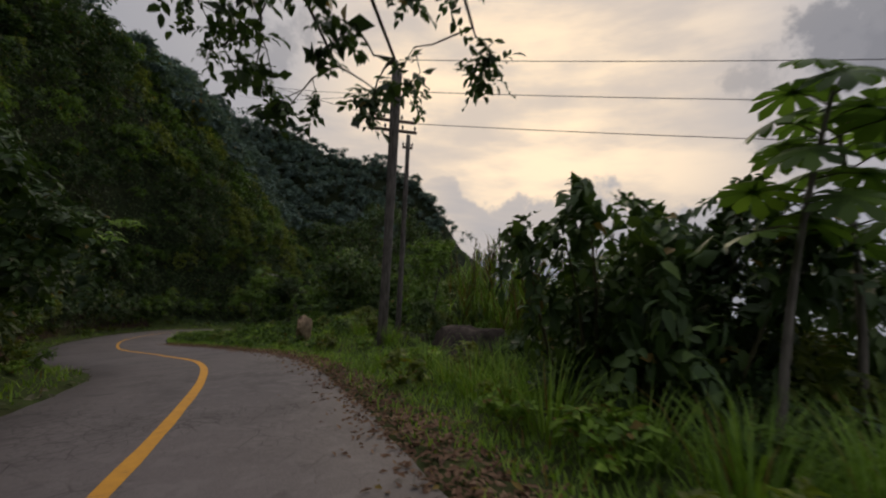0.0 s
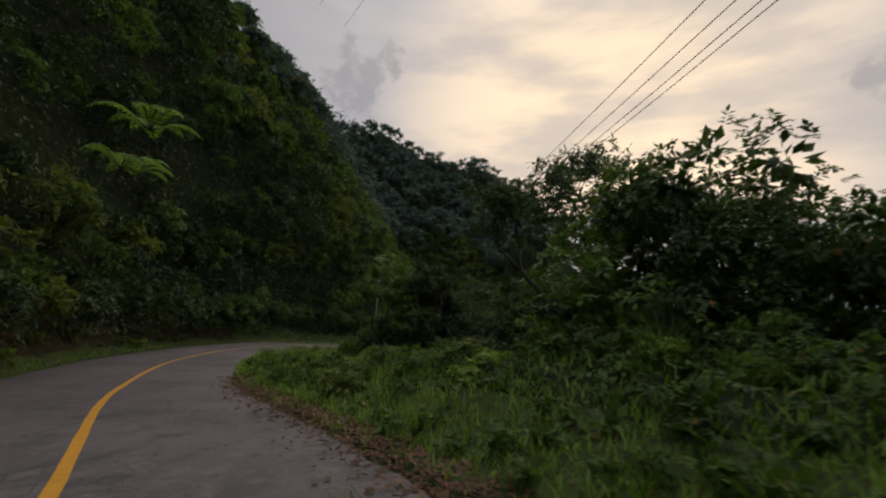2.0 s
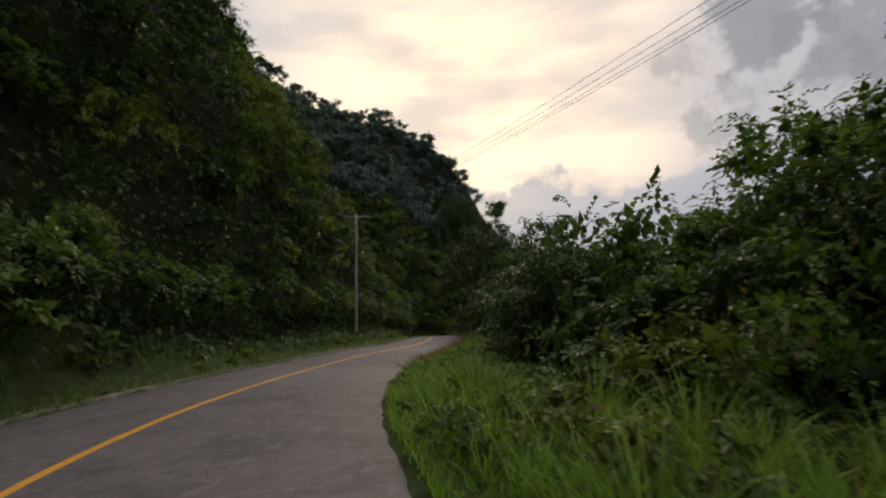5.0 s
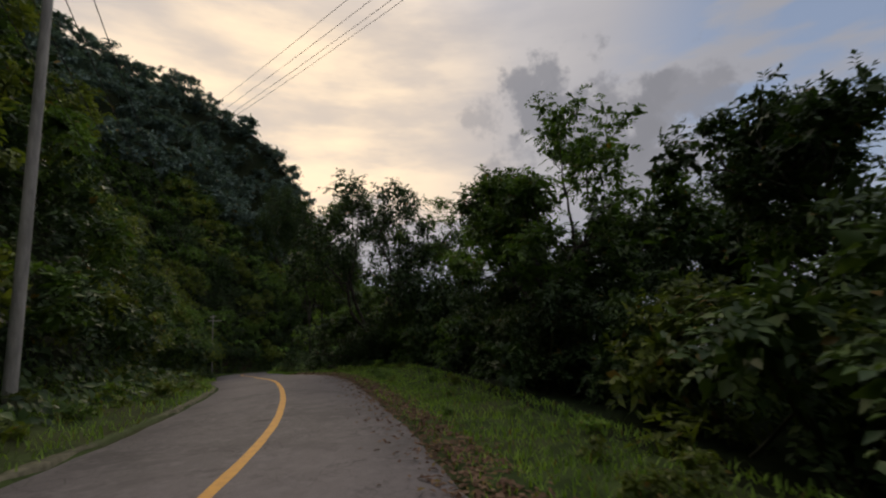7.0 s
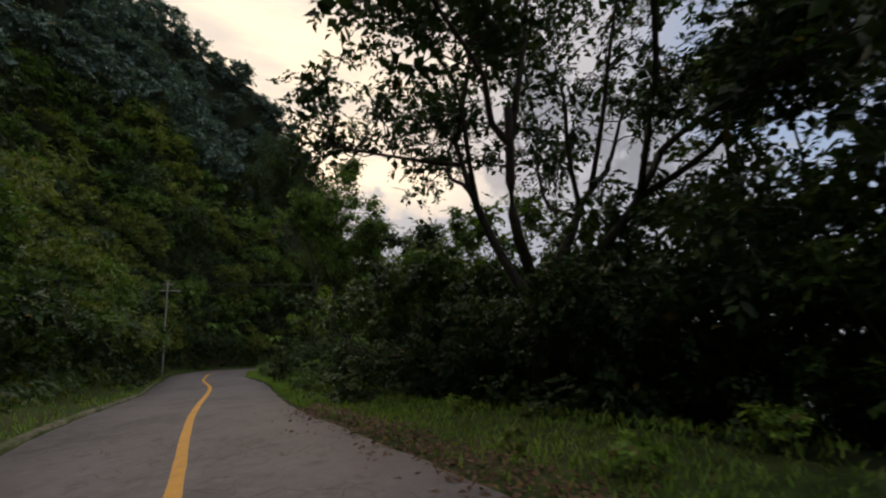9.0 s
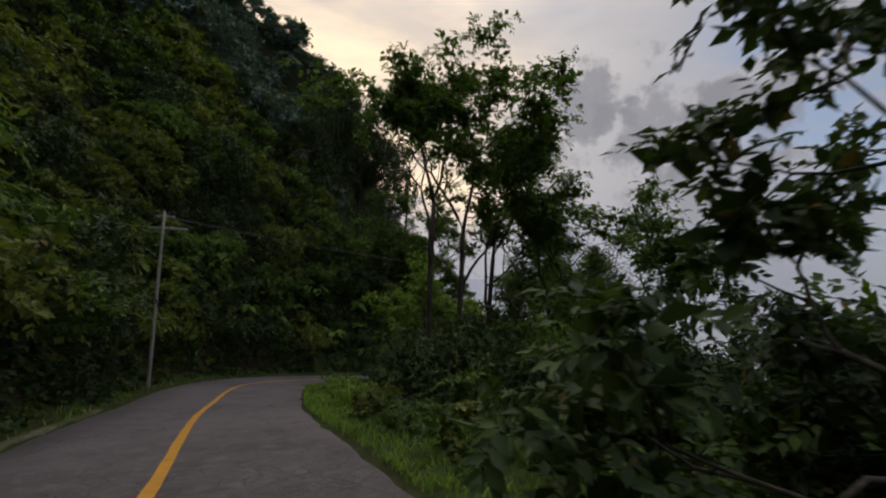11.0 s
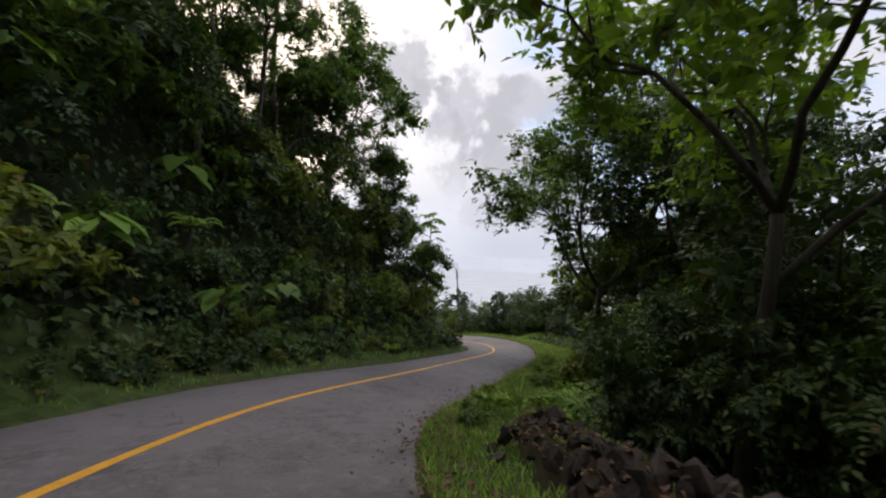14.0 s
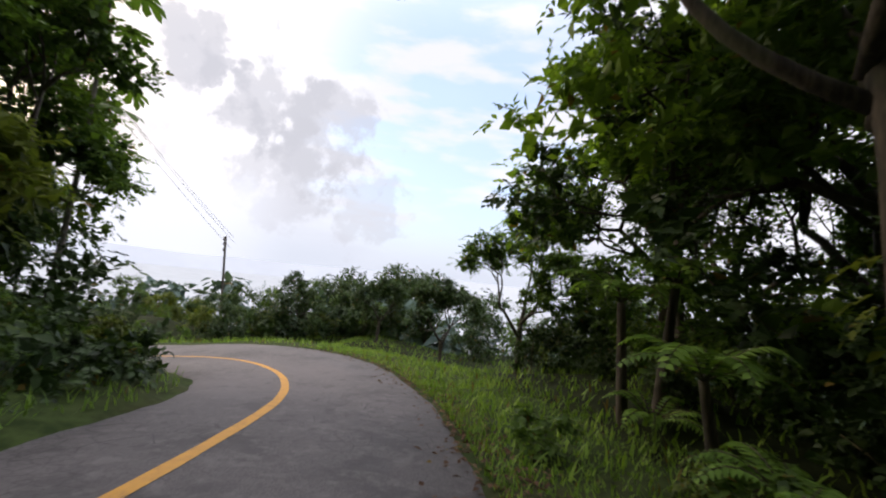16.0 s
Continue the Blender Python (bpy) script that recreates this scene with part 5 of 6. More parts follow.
for x, y, size, which in ((1.8, 31.0, 0.75, 1), (0.2, 33.5, 0.75, 2), (10.5, 8.5, 0.7, 2), (4.3, 23.4, 0.95, 1), (-12.8, 75.4, 1.1, 1), (-9.5, 70.5, 1.0, 2),
                          (-11.4, 101.0, 0.95, 0), (-5.6, 86.7, 0.9, 1), (-4.5, 116.0, 1.0, 2), (-3.4, 124.0, 1.2, 1), (-0.8, 127.5, 1.3, 2), (1.5, 122.0, 1.2, 1), (-9.0, 66.0, 0.9, 2), (-13.0, 58.0, 0.8, 1), (-10.0, 74.0, 1.0, 2),
                          (-9.0, 104.0, 1.2, 1), (-9.8, 107.5, 1.0, 0), (4.5, 138.0, 1.0, 0), (-15.4, 41.3, 0.74, 1), (-13.0, 42.8, 0.86, 2), (-11.0, 41.8, 0.8, 0), (-10.4, 50.0, 0.95, 2), (-16.8, 49.4, 0.72, 1), (-5.0, 129.5, 0.95, 2), (20.5, 146.5, 0.9, 1), (25.0, 150.0, 0.7, 1), (31.0, 154.0, 0.65, 2),
                          (42.0, 168.5, 0.6, 0), (50.0, 172.0, 0.6, 1), (53.0, 184.0, 0.6, 0), (38.0, 160.0, 0.6, 2), (46.0, 190.0, 0.55, 1), (2.8, 162.5, 1.1, 1), (8.6, 165.0, 1.4, 1), (12.0, 164.0, 1.0, 1), (-2.5, 160.0, 1.1, 1), (18.0, 167.0, 0.7, 2), (10.8, 171.0, 1.5, 2), (13.5, 168.0, 1.2, 1)):
    put_on(valley_tree, x, y, size, which=which)
for x, y, size, which in ((-8.8, 126.3, 1.5, 0), (-7.0, 126.6, 1.55, 1), (-5.2, 127.2, 1.5, 0), (10.4, 167.2, 1.3, 1), (0.8, 161.0, 1.15, 0), (24.0, 173.0, 0.6, 0), (-0.5, 126.0, 1.35, 0), (2.5, 122.0, 1.3, 1), (-8.6, 90.6, 0.95, 1), (3.0, 130.5, 1.5, 1)):
    put_on(tall_tree, x, y, size, which=which)
tall_tree.put(7.7, 172.5, -18.5, 1.95, which=0)
for x, y, size, which in ((-17.4, 46.5, 1.12, 0), (-16.0, 46.9, 1.15, 1), (10.5, 10.5, 0.95, 0), (17.5, 162.7, 1.3, 0), (7.3, -0.5, 0.82, 1), (9.0, 0.2, 0.98, 1)):
    put_on(cecropia, x, y, size, which=which)
reeds = Kind([lambda s=s: make_reeds(s, 9, 3.6, 0.45) for s in (141, 142)], "clump of tall reeds with dry brown plumes", "reed", "reeds beside the road")
for x, y, size in ((6.0, 7.6, 1.25), (5.2, 9.0, 1.15), (4.6, 10.2, 1.1), (6.8, 6.2, 1.25), (4.4, 11.6, 1.0), (7.6, 8.6, 1.2), (7.9, 7.0, 1.3), (8.8, 7.6, 1.2), (9.6, 8.4, 1.3), (8.4, 5.8, 1.2), (9.4, 6.4, 1.3), (6.6, 9.0, 1.1)):
    put_on(reeds, x, y, size)
for x, y, size, which in ((16.9, 148.2, 1.0, 0), (17.4, 147.5, 1.1, 0), (15.0, 147.4, 0.9, 1)):
    put_on(tree_fern, x, y, size, which=which)
bright = make_tree(411, 4.2, 0.13, 3, 3.3, 3, 0.22, 26, 0.75, M_LEAF_LT, M_BARK, bend=0.16, rise=0.04, flat=0.5, out=0.9)
bright.matrix_basis = pose(-2.5, 139.5, on_ground(-2.5, 139.5) - 0.2, 0, 0, 30)
tagged(bright, "small tree with bright yellow-green young leaves", "tree", "bright young trees")
tagged(copy_thing(bright, pose(18.8, 146.6, on_ground(18.8, 146.6) - 0.2, 0, 0, 160) @ Matrix.Diagonal((0.9, 0.9, 0.95, 1))), "small tree with bright yellow-green young leaves", "tree", "bright young trees")
sapling = make_tree(421, 5.0, 0.035, 1, 1.0, 3, 0.34, 9, 0.45, M_LEAF_LT, M_STEM, outline=LEAF6, flat=0.5, name="sapling")
sapling.matrix_basis = pose(-7.2, 135.1, on_ground(-7.2, 135.1) - 0.1, 0, 0, 0)
tagged(sapling, "slender sapling with large bright green leaves", "sapling")
for x, y, size in ((13.6, 143.6, 0.9), (17.2, 144.0, 1.0)):
    put_on(bright_bush, x, y, size, which=0, tall=1.3)
for x, y, size in ((4.3, 142.4, 1.5), (5.2, 141.6, 1.3), (3.4, 142.0, 1.2), (6.4, 143.2, 1.2)):
    put_on(fern, x, y, size, sink=0.02)
put_on(tree_fern, 6.2, 140.6, 1.0, which=1)
for run, e_, size in ((26, 3.2, 0.9), (30, 4.6, 1.1), (52, 4.2, 1.0), (55, 5.8, 1.1), (58, 4.6, 1.0), (63, 5.5, 1.0), (72, 5.0, 1.1), (192, 3.8, 0.7), (199, 4.2, 0.8)):
    x, y, z = place(run, e_)
    tree_fern.put(x, y, z + 1.2, size, which=1)
for run, e_, size in ((190, 2.9, 0.9), (192, 3.1, 1.0), (194, 2.9, 1.0), (196, 3.0, 1.1), (184, 3.2, 0.9), (187, 3.4, 0.9)):
    x, y, z = place(run, e_)
    big_leaf.put(x, y, z + 1.3, size, which=1)
for x, y, size, which in ((-11.8, 30.4, 1.32, 0), (-10.7, 30.7, 1.38, 0), (-9.9, 30.4, 1.3, 0), (-12.4, 33.6, 1.0, 0)):
    put_on(big_leaf, x, y, size, which=which)
for run, e_, size in ((88, -4.2, 0.9), (96, -3.4, 1.2), (99, -3.0, 1.2), (198, -3.6, 1.0), (200, -3.2, 1.1), (203, -3.4, 0.9), (207, -2.6, 1.0), (209, -3.0, 1.2), (211, -2.4, 1.0), (213, -2.8, 1.1), (216, -3.4, 1.0), (205, -3.8, 1.0)):
    x, y, z = place(run, e_)
    fern.put(x, y, z, size)
for x, y, size, tall, which in ((5.9, 1.6, 1.25, 1.35, 1), (7.0, 1.1, 1.3, 1.5, 1), (8.4, 0.9, 1.3, 1.4, 1), (7.4, 2.8, 1.5, 1.2, 1), (9.6, 2.4, 1.5, 0.9, 1),
                                (2.7, 19.6, 1.4, 1.25, 0), (3.9, 18.4, 1.4, 1.2, 1), (1.7, 22.0, 1.3, 1.0, 1)):
    put_on(broad_bush, x, y, size, which=which, tall=tall)
for x, y, size in ((6.6, 2.0, 1.1), (7.8, 1.8, 1.25), (9.4, 1.8, 1.3), (8.6, 3.2, 1.2)):
    put_on(valley_bush, x, y, size, which=1)
for x, y, top in ((-3.6, 26.6, 0.9), (-2.2, 25.2, 0.5), (-0.8, 24.4, -0.6), (0.9, 23.2, -1.2), (-3.0, 29.0, 0.6), (-0.5, 27.0, 0.2), (1.6, 25.4, -0.8)):
    z = on_ground(x, y)
    tall_bush.put(x, y, z - 0.2, (top - z) / 5.1)
for run, e_, size in ((191, 5.0, 1.3), (195, 5.4, 1.4), (186, 5.2, 1.3), (182, 4.6, 1.1), (179, 4.4, 1.1)):
    x, y, z = place(run, e_)
    big_leaf.put(x, y, z + 1.6, size, which=1)
for x, y, z in ((-20.5, 26.9, 0.2), (-24.6, 30.4, -0.6), (-22.8, 28.0, -1.0)):
    fern.put(x, y, max(z, on_ground(x, y)) + 0.9, 1.7)
for x, y, size, which in ((-17.9, 45.3, 0.8, 3), (-15.4, 46.6, 0.9, 3), (-17.0, 48.6, 0.85, 3)):
    put_on(valley_bush, x, y, size, which=which)
for x, y, size, which in ((-15.2, 41.2, 1.1, 0), (-13.6, 41.0, 1.15, 2), (-12.2, 43.2, 1.25, 0), (-11.0, 41.6, 1.2, 1), (-10.2, 44.0, 1.3, 2), (-14.0, 44.2, 1.1, 3), (-8.6, 42.0, 1.3, 0)):
    put_on(valley_bush, x, y, size, which=which)
run = 198.0
while run < 228:
    for e_ in (1.5, 3.0):
        x, y, z = place(run + rng.uniform(-0.5, 0.5), e_ * rng.uniform(0.85, 1.2))
        slope_shrub.put(x, y, z - 0.1, rng.uniform(0.24, 0.4) * (0.7 + 0.2 * e_), rng.uniform(0, 360), int(rng.integers(0, 9)))
    run += 1.7
for run, e_, up_ in ((31.0, 3.0, 1.6), (33.5, 3.4, 1.0), (36.5, 3.2, 1.4), (40.0, 3.4, 1.6)):
    x, y, z = place(run, e_)
    tree_fern.put(x, y, z + up_, 1.15, which=1)
for x, y, size, which in ((16.2, 143.6, 1.1, 0), (18.6, 142.6, 1.4, 1), (22.0, 144.0, 1.05, 1), (14.6, 161.6, 0.85, 1), (17.4, 165.2, 0.95, 1)):
    put_on(valley_tree, x, y, size, which=which)
for x, y, size, which in ((16.2, 163.6, 1.25, 1), (17.2, 164.6, 1.1, 0), (14.2, 144.4, 0.8, 0), (19.0, 145.2, 0.85, 2), (21.0, 146.4, 0.8, 2), (23.4, 146.4, 0.85, 1)):
    put_on(tall_bush, x, y, size, which=which)
for x, y, size, which in ((-15.2, 41.6, 0.62, 0), (-16.4, 44.6, 0.6, 1)):
    put_on(tall_bush, x, y, size, which=which)
for x, y, z in ((0.0, 159.9, -29.3), (3.1, 161.9, -29.9), (6.4, 162.6, -29.9), (-3.4, 158.6, -28.8), (1.6, 161.0, -29.4)):
    big_leaf.put(x, y, max(z, on_ground(x, y)), 1.5, which=1)
for x, y, z in ((-3.1, 151.6, -29.5), (-2.3, 151.2, -29.4), (-1.4, 150.8, -29.3)):
    x, y = x - 0.6, y + 2.2
    big_leaf.put(x, y, max(z + 0.2, on_ground(x, y)), 0.9, which=0)
# ---------------------------------------------------------------- grass and litter on the verges


def along(count, run0, run1, e_of, side):
    """Random places on the verge: their position and distance from the edge."""
    r = rng.uniform(run0, run1, count)
    k = np.clip(np.searchsorted(RUN, r), 0, len(RUN) - 1)
    e_ = e_of(count)
    o = np.where(side > 0, LINE[k, 3] + e_, -(LINE[k, 4] + e_))
    j = rng.uniform(-0.27, 0.27, count)
    x, y = LINE[k, 0] + LEFT[k, 0] * o + AHEAD[k, 0] * j, LINE[k, 1] + LEFT[k, 1] * o + AHEAD[k, 1] * j
    return np.stack([x, y, lie(x, y)[0] + 0.02], 1), e_, r


def sward(name, at, length, width, mat, label, lean=0.5):
    n = len(at)
    a = rng.uniform(0, 6.28, n)
    o = np.stack([np.cos(a), np.sin(a), 0 * a], 1)
    ahead = o * rng.uniform(0.05, lean, (n, 1)) + (0, 0, 1)
    size = length * rng.uniform(0.45, 1.25, n)
    v, f = leaves(at, ahead, -o + (0, 0, 0.3), size, width * rng.uniform(0.7, 1.3, n), SPRIG)
    return tagged(new(name, mesh_of(name, v, f, mat)), label, "grass", kind="stuff")


def patchy(at, least):
    """Keeps more of the places where a slow wave is high."""
    w = 0.5 + 0.5 * np.sin(at[:, 0] * 0.9 + 1.3 * np.sin(at[:, 1] * 0.7)) * np.sin(at[:, 1] * 1.1 + 0.6)
    return rng.uniform(size=len(at)) < least + (1 - least) * w


at, e_, r = along(150000, 16, 226, lambda n: 0.02 + 3.3 * rng.uniform(0, 1, n) ** 1.3, -1)
bare = (e_ < 0.55) & ((r < 66) | ((r > 98) & (r < 140)))
at = at[patchy(at, 0.6) & ~(bare & (rng.uniform(size=len(e_)) < 0.8))]
sward("verge_grass", at, np.where(at[:, 1] > 60, 0.15, 0.20), 0.024, M_GRASS, "bright green grass growing along the downhill verge", 0.8)
at, e_, r = along(32000, 42, 98, lambda n: 0.5 + 10.0 * rng.uniform(0, 1, n) ** 1.2, -1)
keep = (r > 70) | (rng.uniform(size=len(r)) < 0.4)
at, r = at[keep], r[keep]
sward("clearing_grass", at, np.where(r > 70, 0.52, 0.30), 0.026, M_GRASS, "long green grass and weeds in the clearing", 0.8)
at, e_, r = along(12000, 214, 242, lambda n: 0.2 + 20 * rng.uniform(0, 1, n), -1)
sward("bend_grass", at, np.full(len(at), 0.30), 0.045, M_GRASS, "yellow-green grass on the outer side of the bend", 0.8)
at, e_, r = along(26000, 16, 240, lambda n: 0.1 + 2.6 * rng.uniform(0, 1, n), 1)
at = at[patchy(at, 0.25)]
sward("bank_grass", at, np.full(len(at), 0.24), 0.026, M_GRASS, "low green grass along the uphill verge", 0.8)
at, e_, r = along(9000, 92, 160, lambda n: 1.6 + 3.6 * rng.uniform(0, 1, n), 1)
sward("slope_grass", at, np.full(len(at), 0.36), 0.034, M_GRASS, "low green grass at the foot of the slope", 0.9)
run = 22.0
while run < 216:
    open_ = 42 < run < 98
    for _ in range(2 if open_ else 0 if 174 < run < 194 else 1):
        x, y, z = place(run + rng.uniform(-0.6, 0.6), -rng.uniform(0.9, 6.5 if open_ else 3.0))
        (tuft if rng.uniform() < (0.2 if run < 98 else 0.04) else low_plant).put(x, y, z, rng.uniform(0.5, 1.3) * (1.0 if run < 98 or run > 150 else 0.6), rng.uniform(0, 360), int(rng.integers(0, 6)))
    if rng.uniform() < 0.4:
        x, y, z = place(run, rng.uniform(0.9, 2.2))
        low_plant.put(x, y, z, rng.uniform(0.6, 1.2), rng.uniform(0, 360), int(rng.integers(0, 6)))
    run += 1.15
weed_at = np.concatenate([along(1150, 42, 98, lambda n: 0.5 + 8.5 * rng.uniform(0, 1, n), -1)[0], along(260, 140, 174, lambda n: 0.9 + 3.4 * rng.uniform(0, 1, n), -1)[0]])
woods("verge_weeds", weed_at - (0, 0, 0.25), M_LEAF, 36, 0.11, "low leafy weeds over the grass of the verge", 0.2, 0.5, 2, 0.8, "weeds")
weed_at = along(420, 20, 214, lambda n: 0.9 + 2.4 * rng.uniform(0, 1, n), 1)[0]
woods("bank_weeds", weed_at - (0, 0, 0.25), M_LEAF_OL, 40, 0.12, "low leafy weeds at the foot of the bank", 0.22, 0.5, 2, 0.8, "weeds")
weed_at = along(520, 158, 226, lambda n: 0.8 + 3.0 * rng.uniform(0, 1, n), 1)[0]
woods("bank_weeds", weed_at - (0, 0, 0.25), M_LEAF_DK, 44, 0.15, "dark leafy weeds covering the foot of the bank", 0.3, 0.65, 2, 0.8, "weeds")
# fallen leaves at the edge of the asphalt
n_l = 26000
stretch = np.concatenate([rng.uniform(28, 66, n_l // 2), rng.uniform(100, 140, n_l // 3), rng.uniform(176, 226, n_l // 5)])
k = np.clip(np.searchsorted(RUN, stretch), 0, len(RUN) - 1)
e_ = np.where(rng.uniform(size=len(k)) < 0.85, rng.normal(0.25, 0.30, len(k)), rng.normal(-0.2, 0.4, len(k)))
o = -(LINE[k, 4] + e_)
at = np.stack([LINE[k, 0] + LEFT[k, 0] * o, LINE[k, 1] + LEFT[k, 1] * o], 1) + AHEAD[k] * rng.uniform(-0.27, 0.27, (len(k), 1))
z = np.where(e_ < 0.05, LINE[k, 2] + 0.012, lie(at[:, 0], at[:, 1])[0] + 0.05)
a = rng.uniform(0, 6.28, len(k))
v, f = leaves(np.c_[at, z], np.stack([np.cos(a), np.sin(a), rng.normal(0, 0.15, len(k))], 1), rng.normal(size=(len(k), 3)) * 0.25 + (0, 0, 1), rng.uniform(0.06, 0.15, len(k)), rng.uniform(0.035, 0.075, len(k)), LEAF2)
tagged(new("leaf_litter", mesh_of("leaf_litter", v, f, M_LITTER)), "dry brown fallen leaves along the asphalt edge", "leaf litter", kind="stuff")

# ---------------------------------------------------------------- kerb, stones, debris, leaning bough
k0, k1 = int(np.searchsorted(RUN, 92)), int(np.searchsorted(RUN, 168))
v, f = ribbon([inside(1, 0.02), inside(1, 0.05), inside(1, 0.24), inside(1, 0.30)], [-0.1, 0.055, 0.08, -0.05], k0, k1, 2, wobble=[0.012, 0.012, 0.02, 0.02])
tagged(new("kerb", mesh_of("kerb", v, [f[0][:, ::-1]], M_KERB)), "low pale mossy concrete kerb along the asphalt", "kerb", kind="structure")


def stone_mesh(seed):
    r_ = np.random.default_rng(seed)
    bm = bmesh.new()
    bmesh.ops.create_icosphere(bm, subdivisions=1, radius=1.0)
    for p in bm.verts:
        p.co = p.co * r_.uniform(0.75, 1.15)
    me = bpy.data.meshes.new("stone")
    bm.to_mesh(me)
    bm.free()
    me.materials.append(M_DARKROCK)
    return me


stone_meshes = [stone_mesh(s) for s in range(6)]
pile = new("stone_pile")
px, py, pz = place(184, -3.0)
pile.matrix_basis = pose(px, py, pz)
tagged(pile, "tumbled heap of dark stones and rubble beside the verge", "stone pile")
k0, k1 = int(np.searchsorted(RUN, 174)), int(np.searchsorted(RUN, 195))
cols = np.linspace(1.1, 3.4, 13)
rv, rf = ribbon([inside(-1, c_) for c_ in cols], [0.0] * 13, k0, k1, 1)
rv = rv.reshape(-1, 13, 3)
ends = np.clip(np.sin(np.linspace(0, math.pi, len(rv))) * 2.2, 0, 1)[:, None]
hump_ = (0.44 * np.exp(-((cols - 1.9) / 0.42) ** 2))[None] * ends
rr = np.random.default_rng(4)
rough = rr.normal(size=hump_.shape) * 0.075 * (hump_ > 0.06)
ground_z = lie(rv[:, :, 0].ravel(), rv[:, :, 1].ravel())[0].reshape(hump_.shape)
rv[:, :, 2] = np.minimum(ground_z, rv[:, :, 2]) - 0.10 + hump_ * 1.3 + rough
rv[:, :, :2] += rr.normal(size=rv[:, :, :2].shape) * 0.04
part("soil_ridge", mesh_of("soil_ridge", rv.reshape(-1, 3) - (px, py, pz), [rf[0][:, ::-1]], M_BANK), pile, "low ridge of dark soil")
for i in range(300):
    run, e_ = rng.uniform(176, 193), -1.95 - rng.normal(0, 0.42)
    x, y, z = place(run, e_)
    size = rng.uniform(0.06, 0.16)
    hump = 0.55 * math.exp(-((e_ + 2.0) / 0.6) ** 2)
    st = part("stone", stone_meshes[int(rng.integers(0, 6))], pile)
    st.matrix_basis = pose(x - px, y - py, z - pz + hump * rng.uniform(0.8, 1.05) + 0.06, rng.uniform(0, 360), rng.uniform(0, 360), rng.uniform(0, 360)) @ Matrix.Diagonal((size * 1.6, size * 1.1, size * 0.6, 1))
n_d = 1700
r, e_ = rng.uniform(174.5, 193.5, n_d), 1.35 + np.abs(rng.normal(0.55, 0.4, n_d))
k = np.clip(np.searchsorted(RUN, r), 0, len(RUN) - 1)
x, y = (LINE[k, :2] - LEFT[k] * (LINE[k, 4] + e_)[:, None]).T
a = rng.uniform(0, 6.28, n_d)
v, f = leaves(np.stack([x, y, LINE[k, 2] + 0.52 * np.exp(-((e_ - 1.95) / 0.75) ** 2) + rng.uniform(-0.02, 0.12, n_d)], 1), np.stack([np.cos(a), np.sin(a), rng.normal(0, 0.3, n_d)], 1), rng.normal(size=(n_d, 3)) * 0.4 + (0, 0, 1), rng.uniform(0.05, 0.12, n_d), rng.uniform(0.025, 0.06, n_d), LEAF2)
tagged(new("leaf_litter", mesh_of("leaf_litter", v, f, M_LITTER)), "dry leaves and husks lying over the stone heap", "leaf litter", kind="stuff")
n_d = 420
r = np.concatenate([rng.uniform(72, 96, n_d - 120), rng.uniform(30, 60, 120)])
k = np.clip(np.searchsorted(RUN, r), 0, len(RUN) - 1)
o = LINE[k, 3] + np.abs(rng.normal(0.1, 0.35, n_d)) - 0.15
x, y = LINE[k, 0] + LEFT[k, 0] * o, LINE[k, 1] + LEFT[k, 1] * o
a = rng.uniform(0, 6.28, n_d)
v, f = leaves(np.stack([x, y, lie(x, y)[0] + 0.05], 1), np.stack([np.cos(a), np.sin(a), rng.normal(0, 0.2, n_d)], 1), rng.normal(size=(n_d, 3)) * 0.3 + (0, 0, 1), rng.uniform(0.06, 0.22, n_d), rng.uniform(0.04, 0.12, n_d), LEAF6)
tagged(new("road_debris", mesh_of("road_debris", v, f, M_KERB)), "pale dry husks and debris along the uphill road edge", "debris", kind="stuff")

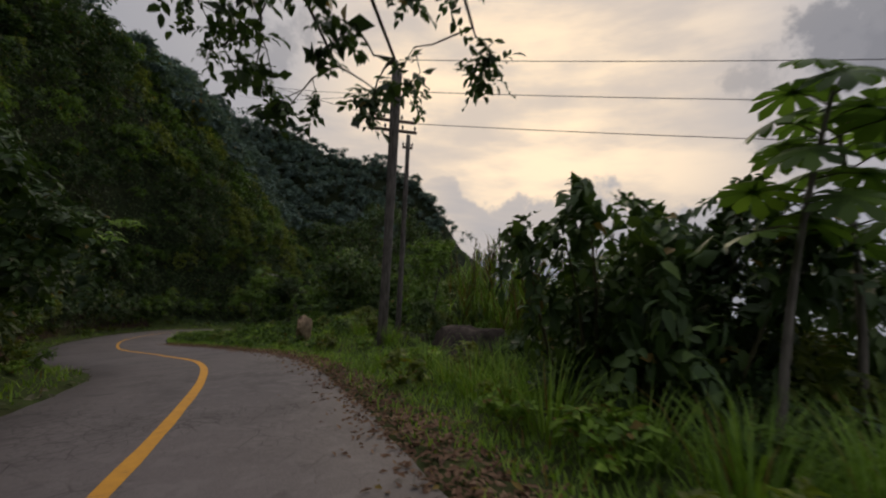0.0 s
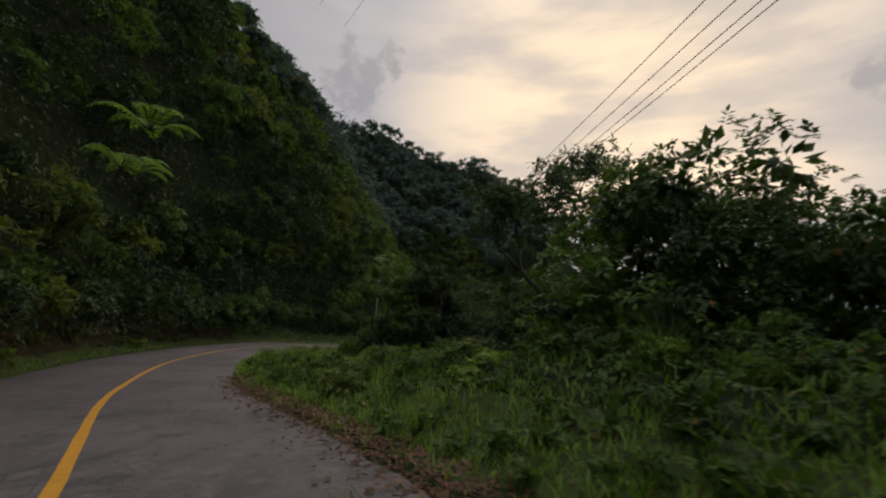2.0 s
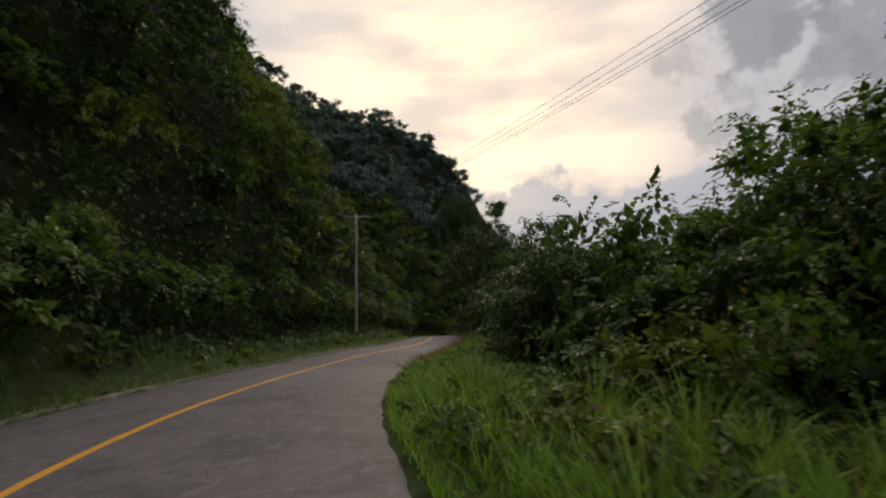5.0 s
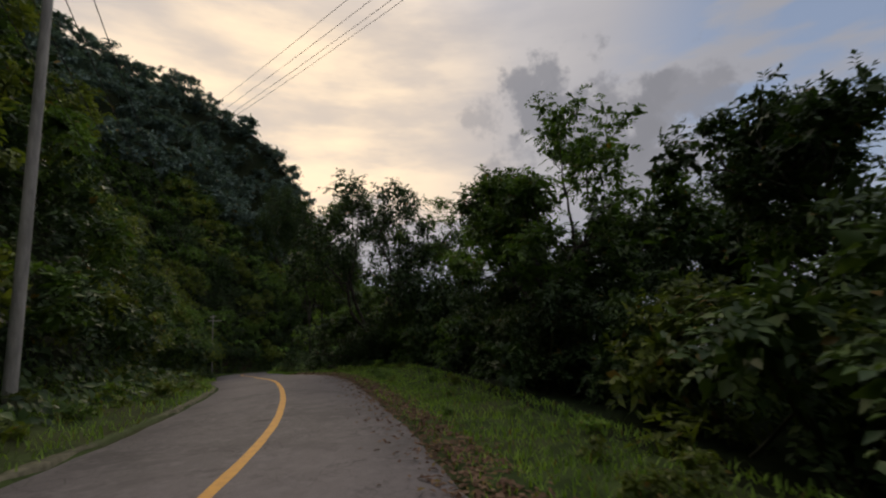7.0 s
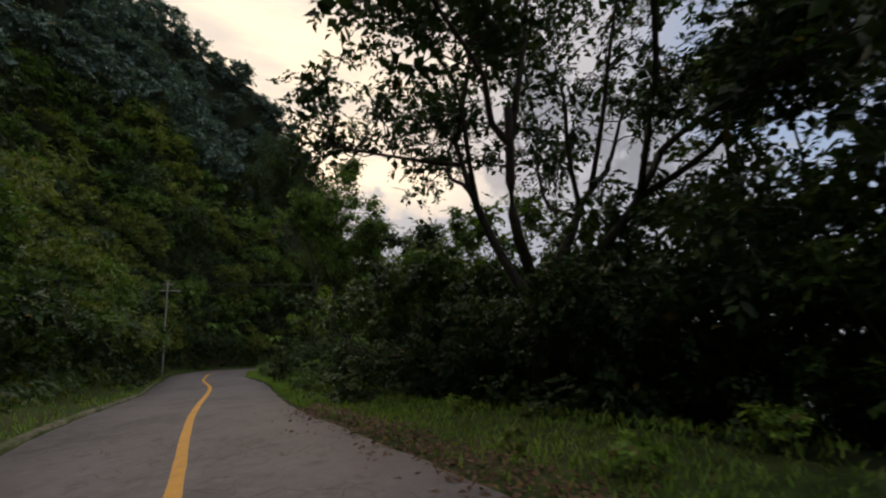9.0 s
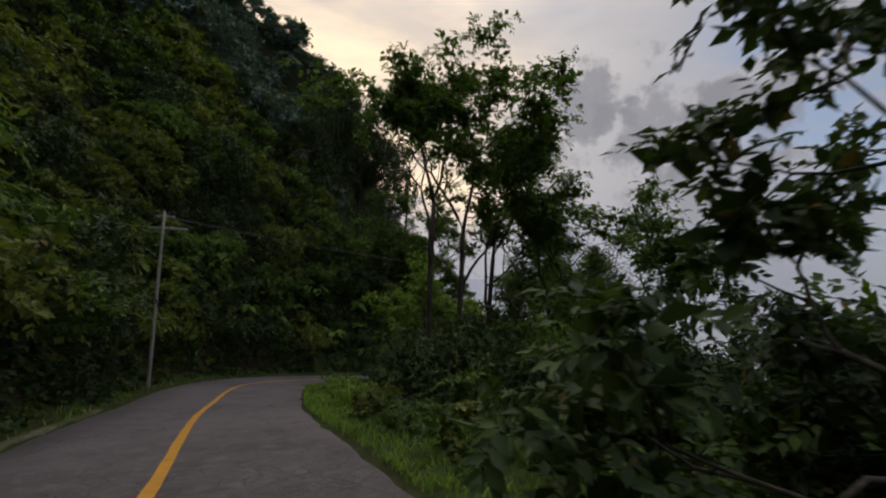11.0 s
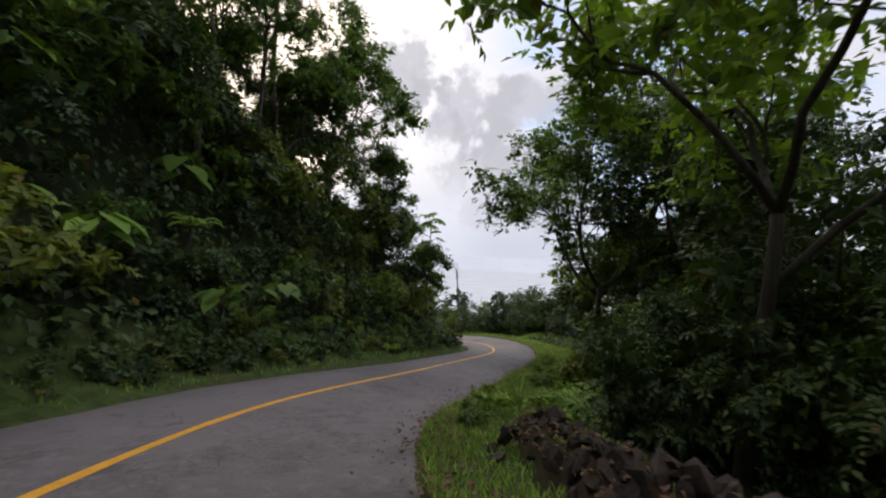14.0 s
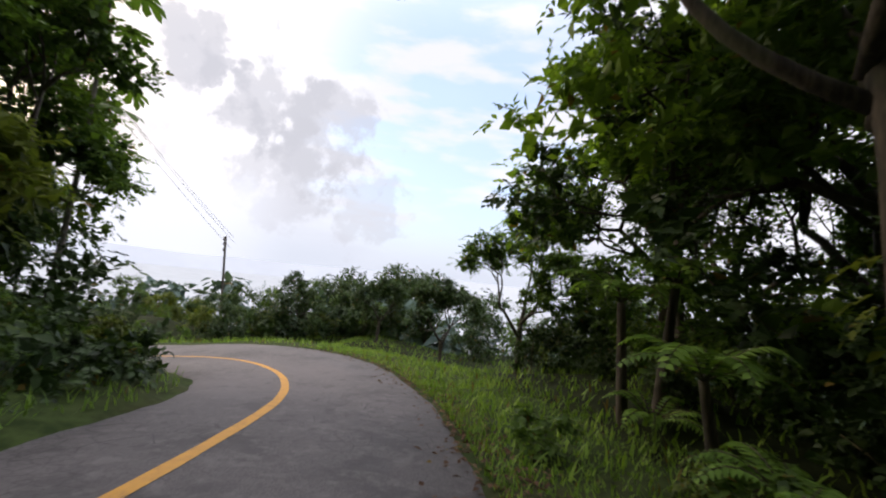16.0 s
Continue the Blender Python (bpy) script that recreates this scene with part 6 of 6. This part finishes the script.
# a tree on the bank, whose bough reaches far over the road
leaning = new("tree")
lx, ly, lz = place(22, 2.8)
leaning.matrix_basis = pose(lx, ly, lz)
rl = np.random.default_rng(8)
here = np.array((lx, ly, lz))
t = np.linspace(0, 1, 10)[:, None]
crotch = np.array((0.4, 0.6, 6.2))
part("trunk", mesh_of("trunk", *tube(np.array((0, 0, -0.4)) * (1 - t) + crotch * t + np.sin(t * 3.1) * (0.2, -0.1, 0), np.linspace(0.24, 0.13, 10), 10), M_BARK, True), leaning)
tips = []
for goal, rise_ in (((3.5, 1.0, 4.3), 1.6), ((2.4, 0.5, 3.5), 1.3), ((1.4, 1.3, 3.7), 1.0), ((0.4, 0.8, 4.1), 1.2), ((-0.8, 0.6, 4.8), 1.0)):
    tubes = []
    goal = np.array(goal) - here
    arc = (1 - t) ** 2 * crotch + 2 * t * (1 - t) * ((crotch + goal) / 2 + np.array((0, 0, rise_))) + t**2 * goal
    tubes.append((tube(arc, np.linspace(0.075, 0.022, 10), 7), 3))
    for q in range(4, 10):
        for _ in range(2):
            grow(rl, arc[q], unit(rl.normal(size=3) * (0.8, 0.8, 0.2) + (0, 0, -0.35)), rl.uniform(0.6, 1.0), 0.018, 1, tubes, tips, 2, 0.25, -0.12, 0.75)
    part("limb", mesh_of("limb", *joined([q_ for q_, _ in tubes]), M_BARK, True), leaning)
v, f = pads(rl, np.array(tips), 15, 0.16, 0.26, LEAF6, 0.5, 0.9, 0.6)
part("crown", mesh_of("crown", v, f, M_LEAF_DK), leaning)
tagged(leaning, "tree on the bank with leafy boughs hanging over the road", "tree")
for x, y in ((5.6, -2.2), (6.0, -1.6), (6.4, -2.4), (5.4, -1.0), (6.9, -2.0), (4.7, 0.0), (4.4, 1.2), (4.0, 2.4), (4.9, 1.8), (3.6, 3.8), (4.6, 3.2), (5.4, 3.4), (5.8, 4.4), (3.2, 5.2), (6.4, 4.6), (7.0, 4.0), (5.0, 5.2)):
    put_on(tuft, x, y, rng.uniform(0.9, 1.35), sink=0.03)
for i in range(56):
    x, y, z = place(rng.uniform(70, 98), -rng.uniform(0.6, 5.0))
    tuft.put(x, y, z, rng.uniform(0.7, 1.15), rng.uniform(0, 360), i)
